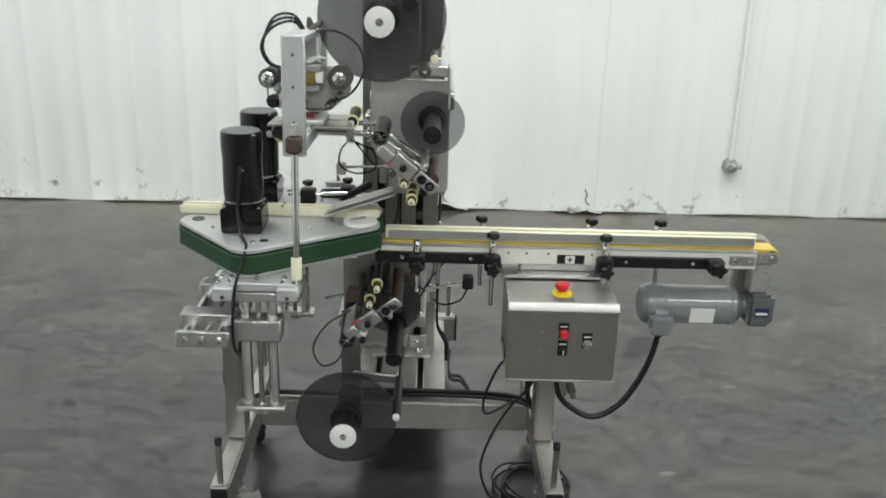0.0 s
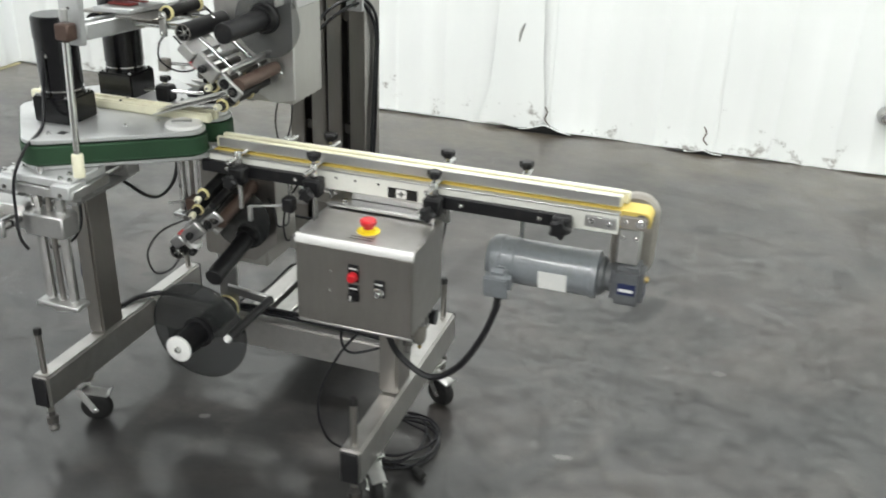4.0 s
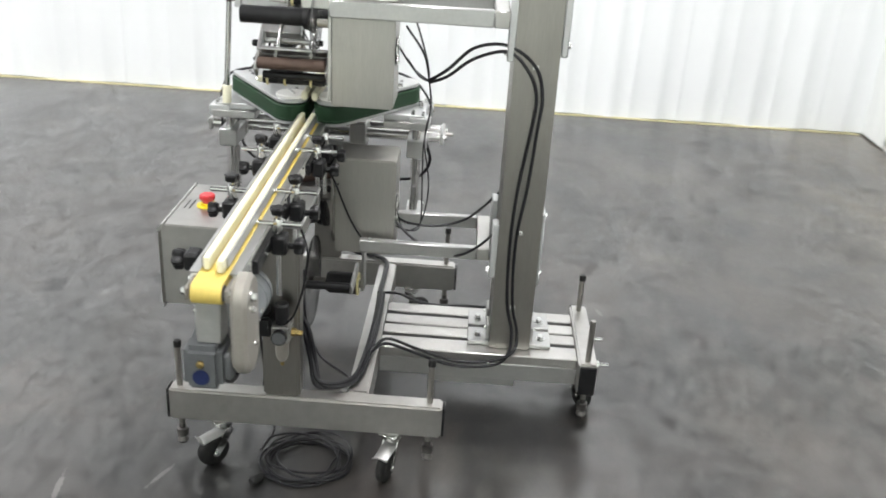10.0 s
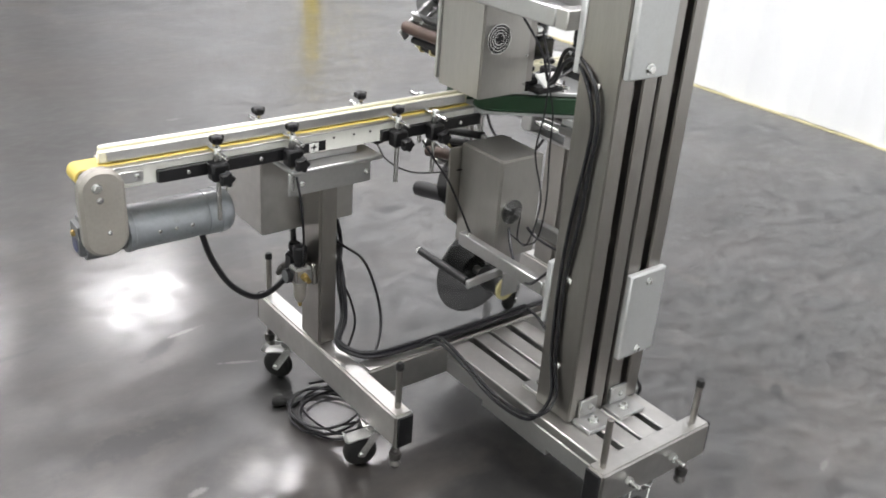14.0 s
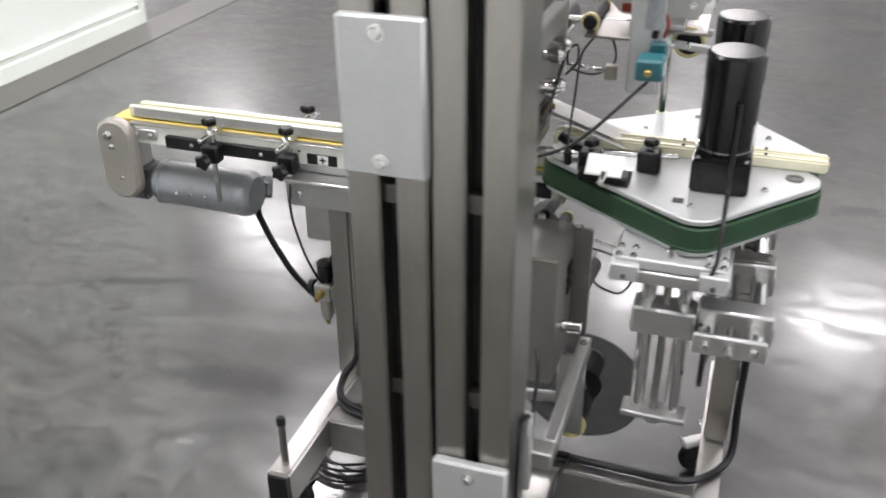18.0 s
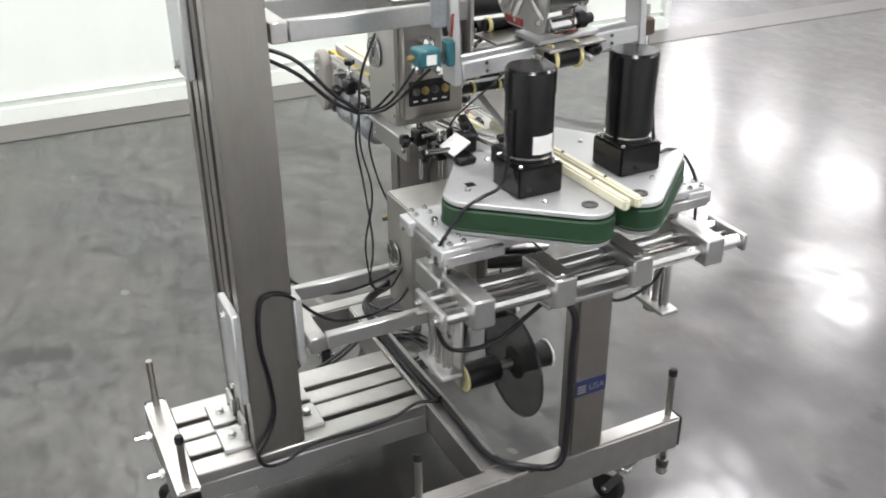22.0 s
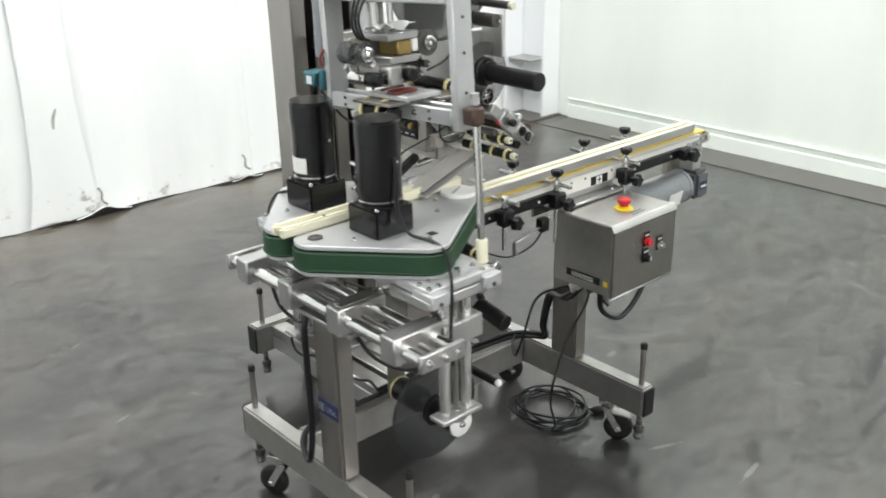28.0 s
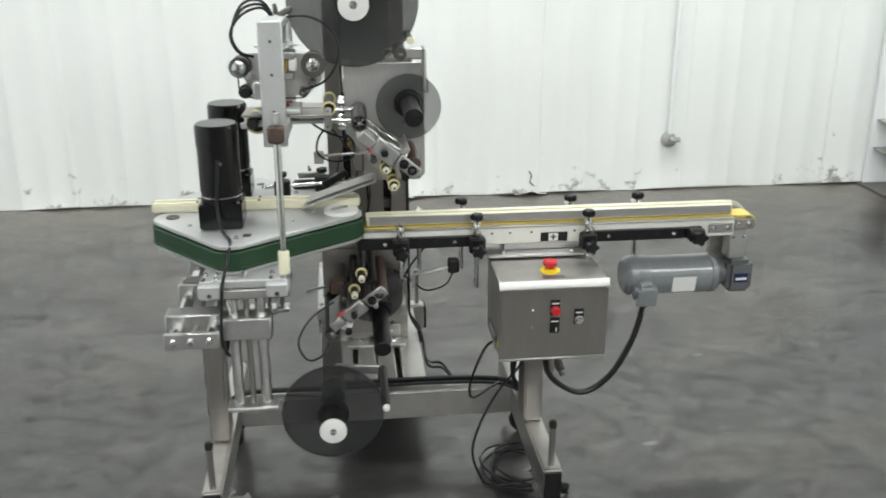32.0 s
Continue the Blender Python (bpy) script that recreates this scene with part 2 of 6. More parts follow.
def concrete(name):
    """Worn sealed concrete: clouds, pale scuffs and dark drips, glossy where it is polished."""
    m = bpy.data.materials.new(name)
    m.use_nodes = True
    n, link = m.node_tree.nodes, m.node_tree.links.new
    bsdf = n["Principled BSDF"]
    geo = n.new("ShaderNodeNewGeometry")

    def tex(scale, detail, rough=0.55, stretch=None, warp=0.0):
        t = n.new("ShaderNodeTexNoise")
        t.inputs["Scale"].default_value, t.inputs["Detail"].default_value, t.inputs["Roughness"].default_value = scale, detail, rough
        t.inputs["Distortion"].default_value = warp
        src = geo.outputs["Position"]
        if stretch:
            mp = n.new("ShaderNodeMapping")
            mp.inputs["Scale"].default_value = stretch
            mp.inputs["Rotation"].default_value = (0, 0, 0.5)
            link(src, mp.inputs[0])
            src = mp.outputs[0]
        link(src, t.inputs[0])
        return t.outputs[0]

    def ramp(src, a, b, ca, cb):
        r = n.new("ShaderNodeValToRGB")
        r.color_ramp.elements[0].position, r.color_ramp.elements[1].position = a, b
        r.color_ramp.elements[0].color, r.color_ramp.elements[1].color = (*ca, 1), (*cb, 1)
        link(src, r.inputs[0])
        return r.outputs[0]

    def blend(fac, a, b, mode="MIX"):
        x = n.new("ShaderNodeMixRGB")
        x.blend_type = mode
        link(fac, x.inputs[0])
        link(a, x.inputs[1])
        if isinstance(b, tuple):
            x.inputs[2].default_value = (*b, 1)
        else:
            link(b, x.inputs[2])
        return x.outputs[0]

    def patch(x, y, rx, ry, turn=0.0, ragged=0.8, fine=16.0, amount=0.8):
        """One stain with a ragged edge, lying at that place on the floor."""
        mp = n.new("ShaderNodeMapping")
        mp.vector_type = "TEXTURE"
        mp.inputs["Location"].default_value = (x, y, 0)
        mp.inputs["Rotation"].default_value = (0, 0, turn)
        mp.inputs["Scale"].default_value = (rx, ry, 1)
        link(geo.outputs["Position"], mp.inputs[0])
        far = n.new("ShaderNodeVectorMath")
        far.operation = "LENGTH"
        link(mp.outputs[0], far.inputs[0])
        mix = n.new("ShaderNodeMath")
        mix.operation, mix.inputs[1].default_value = "MULTIPLY_ADD", ragged * 4
        link(tex(fine, 8, 0.7), mix.inputs[0])
        link(far.outputs["Value"], mix.inputs[2])
        return shape(mix.outputs[0], ragged * 2 + 0.6, ragged * 2 + 1.0, amount)

    def shape(src, a, b, amount):
        r = n.new("ShaderNodeMapRange")
        r.inputs["From Min"].default_value, r.inputs["From Max"].default_value = a, b
        r.inputs["To Min"].default_value, r.inputs["To Max"].default_value = amount, 0.0
        link(src, r.inputs["Value"])
        return r.outputs[0]

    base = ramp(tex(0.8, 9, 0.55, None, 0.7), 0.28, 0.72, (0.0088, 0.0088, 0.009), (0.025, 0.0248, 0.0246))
    grain = ramp(tex(48, 5), 0.3, 0.7, (0.90, 0.90, 0.90), (1.09, 1.09, 1.09))
    one = n.new("ShaderNodeValue")
    one.outputs[0].default_value = 1.0
    base = blend(one.outputs[0], base, grain, "MULTIPLY")
    cloud = ramp(tex(3.2, 7, 0.55, (1, 1.3, 1), 0.9), 0.3, 0.7, (0.80, 0.80, 0.80), (1.18, 1.18, 1.18))
    base = blend(one.outputs[0], base, cloud, "MULTIPLY")
    # pale, chalky scuffs in a belt along the north wall
    sep = n.new("ShaderNodeSeparateXYZ")
    link(geo.outputs["Position"], sep.inputs[0])
    near = n.new("ShaderNodeMapRange")
    near.inputs["From Min"].default_value, near.inputs["From Max"].default_value = 3.0, 5.0
    near.inputs["To Min"].default_value, near.inputs["To Max"].default_value = 0.0, 0.15
    link(sep.outputs["Y"], near.inputs["Value"])
    # floor colour lightened south of the machine, standing in for light reflected there
    south_sheen = n.new("ShaderNodeMapRange")
    south_sheen.inputs["From Min"].default_value, south_sheen.inputs["From Max"].default_value = 0.6, 2.4
    south_sheen.inputs["To Min"].default_value, south_sheen.inputs["To Max"].default_value = 0.75, 0.0
    link(sep.outputs["Y"], south_sheen.inputs["Value"])
    base = blend(south_sheen.outputs[0], base, (0.056, 0.056, 0.055))
    add = n.new("ShaderNodeMath")
    add.operation = "ADD"
    link(tex(1.9, 8, 0.64, (1, 1.25, 1), 0.4), add.inputs[0])
    link(near.outputs[0], add.inputs[1])
    base = blend(ramp(add.outputs[0], 0.51, 0.82, (0, 0, 0), (0.6, 0.6, 0.6)), base, (0.122, 0.106, 0.092))
    add2 = n.new("ShaderNodeMath")
    add2.operation = "ADD"
    link(tex(17, 8, 0.72), add2.inputs[0])
    link(near.outputs[0], add2.inputs[1])
    base = blend(ramp(add2.outputs[0], 0.72, 0.86, (0, 0, 0), (0.16, 0.16, 0.16)), base, (0.10, 0.093, 0.082))
    # sandy dirt swept up against the north wall
    sand = n.new("ShaderNodeMapRange")
    sand.inputs["From Min"].default_value, sand.inputs["From Max"].default_value = 4.5, 5.5
    sand.inputs["To Min"].default_value, sand.inputs["To Max"].default_value = -0.10, 0.34
    link(sep.outputs["Y"], sand.inputs["Value"])
    add3 = n.new("ShaderNodeMath")
    add3.operation = "ADD"
    link(tex(1.3, 9, 0.66, None, 0.5), add3.inputs[0])
    link(sand.outputs[0], add3.inputs[1])
    base = blend(ramp(add3.outputs[0], 0.52, 0.80, (0, 0, 0), (0.75, 0.75, 0.75)), base, (0.115, 0.098, 0.07))
    # brownish traffic dirt and grey wear in broad, cloudy tracks
    base = blend(ramp(tex(0.55, 9, 0.68, (1, 1.5, 1), 1.2), 0.44, 0.70, (0, 0, 0), (0.75, 0.75, 0.75)), base, (0.042, 0.0345, 0.0305))
    base = blend(ramp(tex(3.5, 7, 0.58, (1, 1.6, 1), 1.0), 0.50, 0.78, (0, 0, 0), (0.4, 0.4, 0.4)), base, (0.055, 0.052, 0.048))
    # dark drips and rubber marks
    dull = ramp(tex(4.2, 10, 0.72, (1, 1.7, 1), 0.8), 0.565, 0.70, (0, 0, 0), (0.7, 0.7, 0.7))
    base = blend(dull, base, (0.015, 0.015, 0.015))
    base = blend(ramp(tex(14, 6, 0.6), 0.70, 0.74, (0, 0, 0), (0.7, 0.7, 0.7)), base, (0.015, 0.015, 0.015))
    # single stains and scrapes that lie round the machine
    for x, y, rx, ry, turn in ((0.86, 2.37, 0.22, 0.06, 0.05), (0.62, 1.95, 0.10, 0.03, 0.6), (1.45, 1.95, 0.25, 0.03, 0.3), (0.2, 1.1, 0.15, 0.05, 0.9), (1.9, 0.7, 0.3, 0.05, 0.5), (-1.0, 0.6, 0.12, 0.06, 0.2), (0.9, 3.6, 0.2, 0.06, 1.2), (-0.63, 1.40, 0.07, 0.05, 0.3), (-1.29, 3.16, 0.035, 0.03, 0), (-1.28, 3.02, 0.03, 0.025, 0), (-0.92, 3.18, 0.05, 0.02, 0.6), (-0.25, 2.38, 0.13, 0.06, 0.4), (1.12, 1.78, 0.20, 0.012, 0.1), (-0.74, 1.76, 0.05, 0.02, 0.4)):
        spot = patch(x, y, rx, ry, turn, 0.8, 14.0, 0.75)
        base = blend(spot, base, (0.011, 0.011, 0.012))
        dull = blend(spot, dull, (1, 1, 1))
    for x, y, rx, ry, turn in ((1.19, 3.255, 0.028, 0.018, 0.2), (0.53, 1.90, 0.075, 0.010, 0.15), (0.45, 2.15, 0.06, 0.008, -0.4), (0.80, 2.64, 0.03, 0.016, 0.0), (-0.24, 2.45, 0.02, 0.012, 0.5), (-0.72, 3.48, 0.04, 0.01, 0.3), (-0.28, -0.10, 0.05, 0.02, 0.0)):
        spot = patch(x, y, rx, ry, turn, 0.5, 26.0, 0.5)
        base = blend(spot, base, (0.20, 0.195, 0.185))
        dull = blend(spot, dull, (1, 1, 1))
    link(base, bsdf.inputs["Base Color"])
    link(ramp(tex(1.7, 9, 0.7, (1, 1.8, 1), 0.5), 0.3, 0.75, (0.32, 0.32, 0.32), (0.50, 0.50, 0.50)), bsdf.inputs["Roughness"])
    bsdf.inputs["Specular IOR Level"].default_value = 0.4
    worn = ramp(tex(1.8, 8, 0.6, (1, 1.8, 1), 0.7), 0.38, 0.68, (1.0, 1.0, 1.0), (0.62, 0.62, 0.62))
    worn = blend(one.outputs[0], worn, ramp(tex(11, 10, 0.74, (1, 1.5, 1), 0.5), 0.455, 0.615, (1, 1, 1), (0.28, 0.28, 0.28)), "MULTIPLY")
    worn = blend(dull, worn, (0.12, 0.12, 0.12))
    link(worn, bsdf.inputs["Coat Weight"])
    link(ramp(tex(3.5, 8, 0.62, (1, 1.8, 1), 0.6), 0.34, 0.68, (0.12, 0.12, 0.12), (0.27, 0.27, 0.27)), bsdf.inputs["Coat Roughness"])
    bsdf.inputs["Coat IOR"].default_value = 1.67
    b = n.new("ShaderNodeBump")
    b.inputs["Strength"].default_value, b.inputs["Distance"].default_value = 0.04, 0.004
    link(tex(9, 8, 0.6), b.inputs["Height"])
    link(b.outputs[0], bsdf.inputs["Normal"])
    return m


FLOOR = concrete("sealed_worn_concrete")
STRIP = material("bare_concrete", (0.105, 0.098, 0.09), 0.36, 0, 0.25, 4, 0.15, 40, dirt=(0.05, 0.045, 0.04), dirt_amount=0.6)

# ---------------------------------------------------------------- shaping helpers
WORLD = {}


def finish(bm, name, mat):
    bmesh.ops.recalc_face_normals(bm, faces=bm.faces)
    for e in bm.edges:
        e.smooth = not (len(e.link_faces) == 2 and e.calc_face_angle(0) > 0.62)
    for f in bm.faces:
        f.smooth = True
    me = bpy.data.meshes.new(name)
    bm.to_mesh(me)
    bm.free()
    me.materials.append(mat)
    return me


def part(name, bm, mat, parent=None, label=""):
    """Links a bmesh, given in world places, as one mesh object with its origin at its middle."""
    lo = [min(v.co[i] for v in bm.verts) for i in range(3)]
    hi = [max(v.co[i] for v in bm.verts) for i in range(3)]
    c = Vector([(a + b) / 2 for a, b in zip(lo, hi)])
    bmesh.ops.translate(bm, verts=bm.verts, vec=-c)
    return place(name, finish(bm, name, mat), Matrix.Translation(c), parent, label)


def place(name, me, m, parent=None, label=""):
    ob = new(name, me)
    ob.matrix_basis = m
    WORLD[ob] = m.copy()
    if parent is not None:
        ob.parent = parent
        ob.matrix_parent_inverse = WORLD[parent].inverted()
    if label:
        tagged(ob, label)
    return ob


def thing(name, at, label, category, group="", kind=""):
    ob = new(name)
    ob.empty_display_size = 0.05
    ob.matrix_basis = Matrix.Translation(at)
    WORLD[ob] = ob.matrix_basis.copy()
    return tagged(ob, label, category, group, kind)


def box(x0, x1, y0, y1, z0, z1, bev=0.0025, seg=1):
    bm = bmesh.new()
    bmesh.ops.create_cube(bm, size=1)
    for v in bm.verts:
        v.co = Vector(((x0 + x1) / 2 + v.co.x * (x1 - x0), (y0 + y1) / 2 + v.co.y * (y1 - y0), (z0 + z1) / 2 + v.co.z * (z1 - z0)))
    bev = min(bev, 0.45 * min(abs(x1 - x0), abs(y1 - y0), abs(z1 - z0)))
    if bev > 0:
        bmesh.ops.bevel(bm, geom=bm.edges[:], offset=bev, segments=seg, affect="EDGES")
    return bm


def tilted(sx, sy, sz, m, bev=0.002, seg=1):
    bm = box(-sx / 2, sx / 2, -sy / 2, sy / 2, -sz / 2, sz / 2, bev, seg)
    bmesh.ops.transform(bm, matrix=m, verts=bm.verts)
    return bm


def joined(*some):
    out = some[0]
    for bm in some[1:]:
        me = bpy.data.meshes.new("scratch")
        bm.to_mesh(me)
        bm.free()
        out.from_mesh(me)
        bpy.data.meshes.remove(me)
    return out


def turned(p0, p1, profile, seg=20, cap=True):
    """A turned body on the axis from p0 to p1. profile: rows of (share of the way, radius)."""
    p0, p1 = Vector(p0), Vector(p1)
    q = (p1 - p0).to_track_quat("Z", "Y")
    bm = bmesh.new()
    rings = []
    for s, r in profile:
        c = p0.lerp(p1, s)
        if r <= 0:
            rings.append([bm.verts.new(c)])
        else:
            rings.append([bm.verts.new(c + q @ Vector((r * math.cos(2 * math.pi * k / seg), r * math.sin(2 * math.pi * k / seg), 0))) for k in range(seg)])
    for a, b in zip(rings, rings[1:]):
        for k in range(seg):
            if len(a) == 1:
                bm.faces.new((a[0], b[k], b[(k + 1) % seg]))
            elif len(b) == 1:
                bm.faces.new((a[k], a[(k + 1) % seg], b[0]))
            else:
                bm.faces.new((a[k], a[(k + 1) % seg], b[(k + 1) % seg], b[k]))
    if not cap:
        bmesh.ops.remove_doubles(bm, verts=bm.verts, dist=1e-6)
    for ring in (rings[0], rings[-1]) if cap else ():
        if len(ring) > 1:
            bm.faces.new(ring)
    return bm


def rod(p0, p1, r, seg=16, bev=0.0015):
    n = (Vector(p1) - Vector(p0)).length
    s = min(bev / n, 0.2)
    b = min(bev, r * 0.4)
    return turned(p0, p1, [(0, r - b), (s, r), (1 - s, r), (1, r - b)], seg)


def pipe(p0, p1, r, hole, seg=24):
    """A hollow cylinder."""
    return turned(p0, p1, [(0, hole), (0, r), (1, r), (1, hole), (0, hole)], seg, False)


def tube(points, r, seg=8, step=6):
    """A cable or bent bar through points, rounded as a spline."""
    pts = [Vector(p) for p in points]
    ext = [2 * pts[0] - pts[1], *pts, 2 * pts[-1] - pts[-2]]
    path = []
    for i in range(1, len(ext) - 2):
        a, b, c, d = ext[i - 1 : i + 3]
        for k in range(step):
            t = k / step
            path.append(0.5 * (2 * b + (c - a) * t + (2 * a - 5 * b + 4 * c - d) * t * t + (3 * b - a - 3 * c + d) * t**3))
    path.append(pts[-1])
    bm = bmesh.new()
    rings, up = [], Vector((0.31, 0.17, 0.93))
    for i, p in enumerate(path):
        way = (path[min(i + 1, len(path) - 1)] - path[max(i - 1, 0)]).normalized()
        side = way.cross(up)
        if side.length < 0.05:
            side = way.cross(Vector((1, 0, 0)))
        side.normalize()
        up = side.cross(way).normalized()
        rings.append([bm.verts.new(p + r * (math.cos(2 * math.pi * k / seg) * side + math.sin(2 * math.pi * k / seg) * up)) for k in range(seg)])
    for a, b in zip(rings, rings[1:]):
        for k in range(seg):
            bm.faces.new((a[k], a[(k + 1) % seg], b[(k + 1) % seg], b[k]))
    bm.faces.new(rings[0])
    bm.faces.new(rings[-1])
    return bm


def shell(rows, back):
    """A bent sheet from rows of points, with its back face moved by the vector back."""
    bm = bmesh.new()
    n, m = len(rows), len(rows[0])
    front = [[bm.verts.new(p) for p in row] for row in rows]
    rear = [[bm.verts.new(Vector(p) + Vector(back)) for p in row] for row in rows]
    for j in range(n - 1):
        for i in range(m - 1):
            bm.faces.new((front[j][i], front[j][i + 1], front[j + 1][i + 1], front[j + 1][i]))
            bm.faces.new((rear[j][i], rear[j + 1][i], rear[j + 1][i + 1], rear[j][i + 1]))
    for j in range(n - 1):
        bm.faces.new((front[j][0], front[j + 1][0], rear[j + 1][0], rear[j][0]))
        bm.faces.new((front[j][-1], rear[j][-1], rear[j + 1][-1], front[j + 1][-1]))
    for i in range(m - 1):
        bm.faces.new((front[0][i], rear[0][i], rear[0][i + 1], front[0][i + 1]))
        bm.faces.new((front[-1][i], front[-1][i + 1], rear[-1][i + 1], rear[-1][i]))
    return bm


def slab(outline, z0, z1, bev=0.002, m=None):
    """A flat plate of that outline (x, y), from z0 to z1; m turns it into place."""
    bm = bmesh.new()
    f = bm.faces.new([bm.verts.new((x, y, z0)) for x, y in outline])
    up = bmesh.ops.extrude_face_region(bm, geom=[f])
    bmesh.ops.translate(bm, verts=[v for v in up["geom"] if isinstance(v, bmesh.types.BMVert)], vec=(0, 0, z1 - z0))
    if bev:
        flat = [e for e in bm.edges if abs(e.verts[0].co.z - e.verts[1].co.z) < 1e-6]
        bmesh.ops.bevel(bm, geom=flat, offset=bev, segments=1, affect="EDGES")
    if m is not None:
        bmesh.ops.transform(bm, matrix=m, verts=bm.verts)
    return bm


def rounded(corners, seg=6):
    """An outline (x, y) with rounded corners: rows of (x, y, radius)."""
    out, n = [], len(corners)
    for i, (x, y, r) in enumerate(corners):
        p = Vector((x, y))
        a = (Vector(corners[i - 1][:2]) - p).normalized()
        b = (Vector(corners[(i + 1) % n][:2]) - p).normalized()
        if r <= 0:
            out.append((x, y))
            continue
        half = a.angle(b) / 2
        c = p + (a + b).normalized() * r / math.sin(half)
        p0, p1 = p + a * r / math.tan(half), p + b * r / math.tan(half)
        a0 = math.atan2(p0.y - c.y, p0.x - c.x)
        a1 = math.atan2(p1.y - c.y, p1.x - c.x)
        d = (a1 - a0 + math.pi) % (2 * math.pi) - math.pi
        out += [(c.x + r * math.cos(a0 + d * k / seg), c.y + r * math.sin(a0 + d * k / seg)) for k in range(seg + 1)]
    return out


def hull(circles, grow=0.0, seg=48):
    """The outline of a belt round pulleys: rows of (x, y, radius), as (x, y)."""
    pts = sorted({(round(x + (r + grow) * math.cos(2 * math.pi * k / seg), 5), round(y + (r + grow) * math.sin(2 * math.pi * k / seg), 5)) for x, y, r in circles for k in range(seg)})

    def chain(some):
        out = []
        for p in some:
            while len(out) > 1 and (out[-1][0] - out[-2][0]) * (p[1] - out[-2][1]) - (out[-1][1] - out[-2][1]) * (p[0] - out[-2][0]) <= 1e-9:
                out.pop()
            out.append(p)
        return out[:-1]

    return chain(pts) + chain(pts[::-1])


UPRIGHT_XZ = Matrix.Rotation(math.pi / 2, 4, "X")  # lays an outline (x, y) into the upright plane (x, z), depth along -y
AXES = {"x": Vector((1, 0, 0)), "y": Vector((0, 1, 0)), "z": Vector((0, 0, 1)), "-x": Vector((-1, 0, 0)), "-y": Vector((0, -1, 0)), "-z": Vector((0, 0, -1))}
BOLT_MESH = {}


def bolt(parent, at, axis, r=0.006, mat=None):
    """A hexagon bolt on its washer, with its head out along the axis."""
    mat = mat or CHROME
    key = (round(r, 4), mat.name)
    if key not in BOLT_MESH:
        bm = joined(turned((0, 0, 0), (0, 0, r * 0.3), [(0, r * 1.35), (1, r * 1.35)], 12), turned((0, 0, r * 0.3), (0, 0, r * 1.2), [(0, r), (0.85, r), (1, r * 0.85)], 6))
        BOLT_MESH[key] = finish(bm, "bolt", mat)
    m = Matrix.Translation(at) @ AXES[axis].to_track_quat("Z", "Y").to_matrix().to_4x4()
    return place("bolt", BOLT_MESH[key], m, parent)

# ---------------------------------------------------------------- the hall
NORTH, WEST, EAST, SOUTH, FAR_EAST, TOP = 5.52, -3.56, 3.40, -14.0, 15.0, 5.4
EAST_END = -0.95


def structure(ob, label, category):
    return tagged(ob, label, category, kind="structure")


# grey for the unseen south wall, to dim its reflection in the floor
FAR_PAINT = material("pale_grey_wall_paint", (0.50, 0.50, 0.49), 0.6, 0, 0.1, 2)
# the unseen ceiling is darkened to cut fill light and floor reflection
ROOF = material("dull_unseen_roof", (0.30, 0.30, 0.29), 0.8, 0, 0.1, 2)
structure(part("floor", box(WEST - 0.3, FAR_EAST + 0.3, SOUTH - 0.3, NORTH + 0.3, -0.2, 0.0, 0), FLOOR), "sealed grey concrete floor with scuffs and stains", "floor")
structure(part("ceiling", box(WEST - 0.3, FAR_EAST + 0.3, SOUTH - 0.3, NORTH + 0.3, TOP, TOP + 0.2, 0), ROOF), "dull grey hall ceiling out of sight overhead", "ceiling")


def sheet(length, height, ribs, pitch, deep, base, top, slope, swell=0.0):
    """A ribbed metal sheet: x along, depth towards -y, z up. Ribs are trapezes."""
    bm = bmesh.new()
    pts = []
    for k in range(ribs):
        c = (k + 0.5) * pitch
        pts += [(c - base / 2, 0), (c - top / 2, -deep), (c + top / 2, -deep), (c + base / 2, 0)]
        pts += [(c + pitch * 0.5 - 0.035, 0), (c + pitch * 0.5 - 0.027, -0.004), (c + pitch * 0.5 - 0.012, -0.004), (c + pitch * 0.5 - 0.004, 0)]
    pts = [(0, 0), *[p for p in pts if p[0] < length - 0.002], (length, 0)]
    ring = [*pts, (length, 0.006), (0, 0.006)]
    rows = []
    for z, push in ((0.0, slope), (0.03, slope * 0.6), (0.12, slope * 0.25), (0.4, 0.0), (height, 0.0)):
        rows.append([bm.verts.new((x, y - push * math.sin(x * 5.0 + 1.0) ** 2 * (y < 0.005), z + 0.006 * (z == 0) * math.sin(x * 9))) for x, y in ring])
    n = len(ring)
    for a, b in zip(rows, rows[1:]):
        for k in range(n):
            bm.faces.new((a[k], a[(k + 1) % n], b[(k + 1) % n], b[k]))
    bm.faces.new(rows[-1])
    return bm


def sheet_wall(name, start, turn, count, mat, label, deep, slope):
    """A wall of lapped ribbed sheets before a plain backing."""
    length = count * 0.915
    m = Matrix.Translation(start) @ Matrix.Rotation(turn, 4, "Z")
    bm = box(0, length, 0.008, 0.12, 0.0, TOP, 0)
    bmesh.ops.transform(bm, matrix=m, verts=bm.verts)
    wall = structure(part(name, bm, WALL_PAINT_CLEAN), label, "wall")
    meshes = []
    for kind in range(3):
        bm = sheet(0.914, TOP - 0.01, 3, 0.305, deep, 0.075, 0.035, slope * (0.4 + 0.5 * kind))
        meshes.append(finish(bm, "sheet_panel", mat))
    for k in range(count):
        place("sheet_panel", meshes[(k * 2) % 3], m @ Matrix.Translation((k * 0.915 + 0.0005, -0.004 - 0.003 * (k % 2), 0.008)), wall)
    return wall


wall_north = sheet_wall("wall_north", (WEST, NORTH, 0), 0.0, 8, WALL_PAINT, "white ribbed metal sheet wall, scuffed and rusty at its foot", 0.007, 0.014)
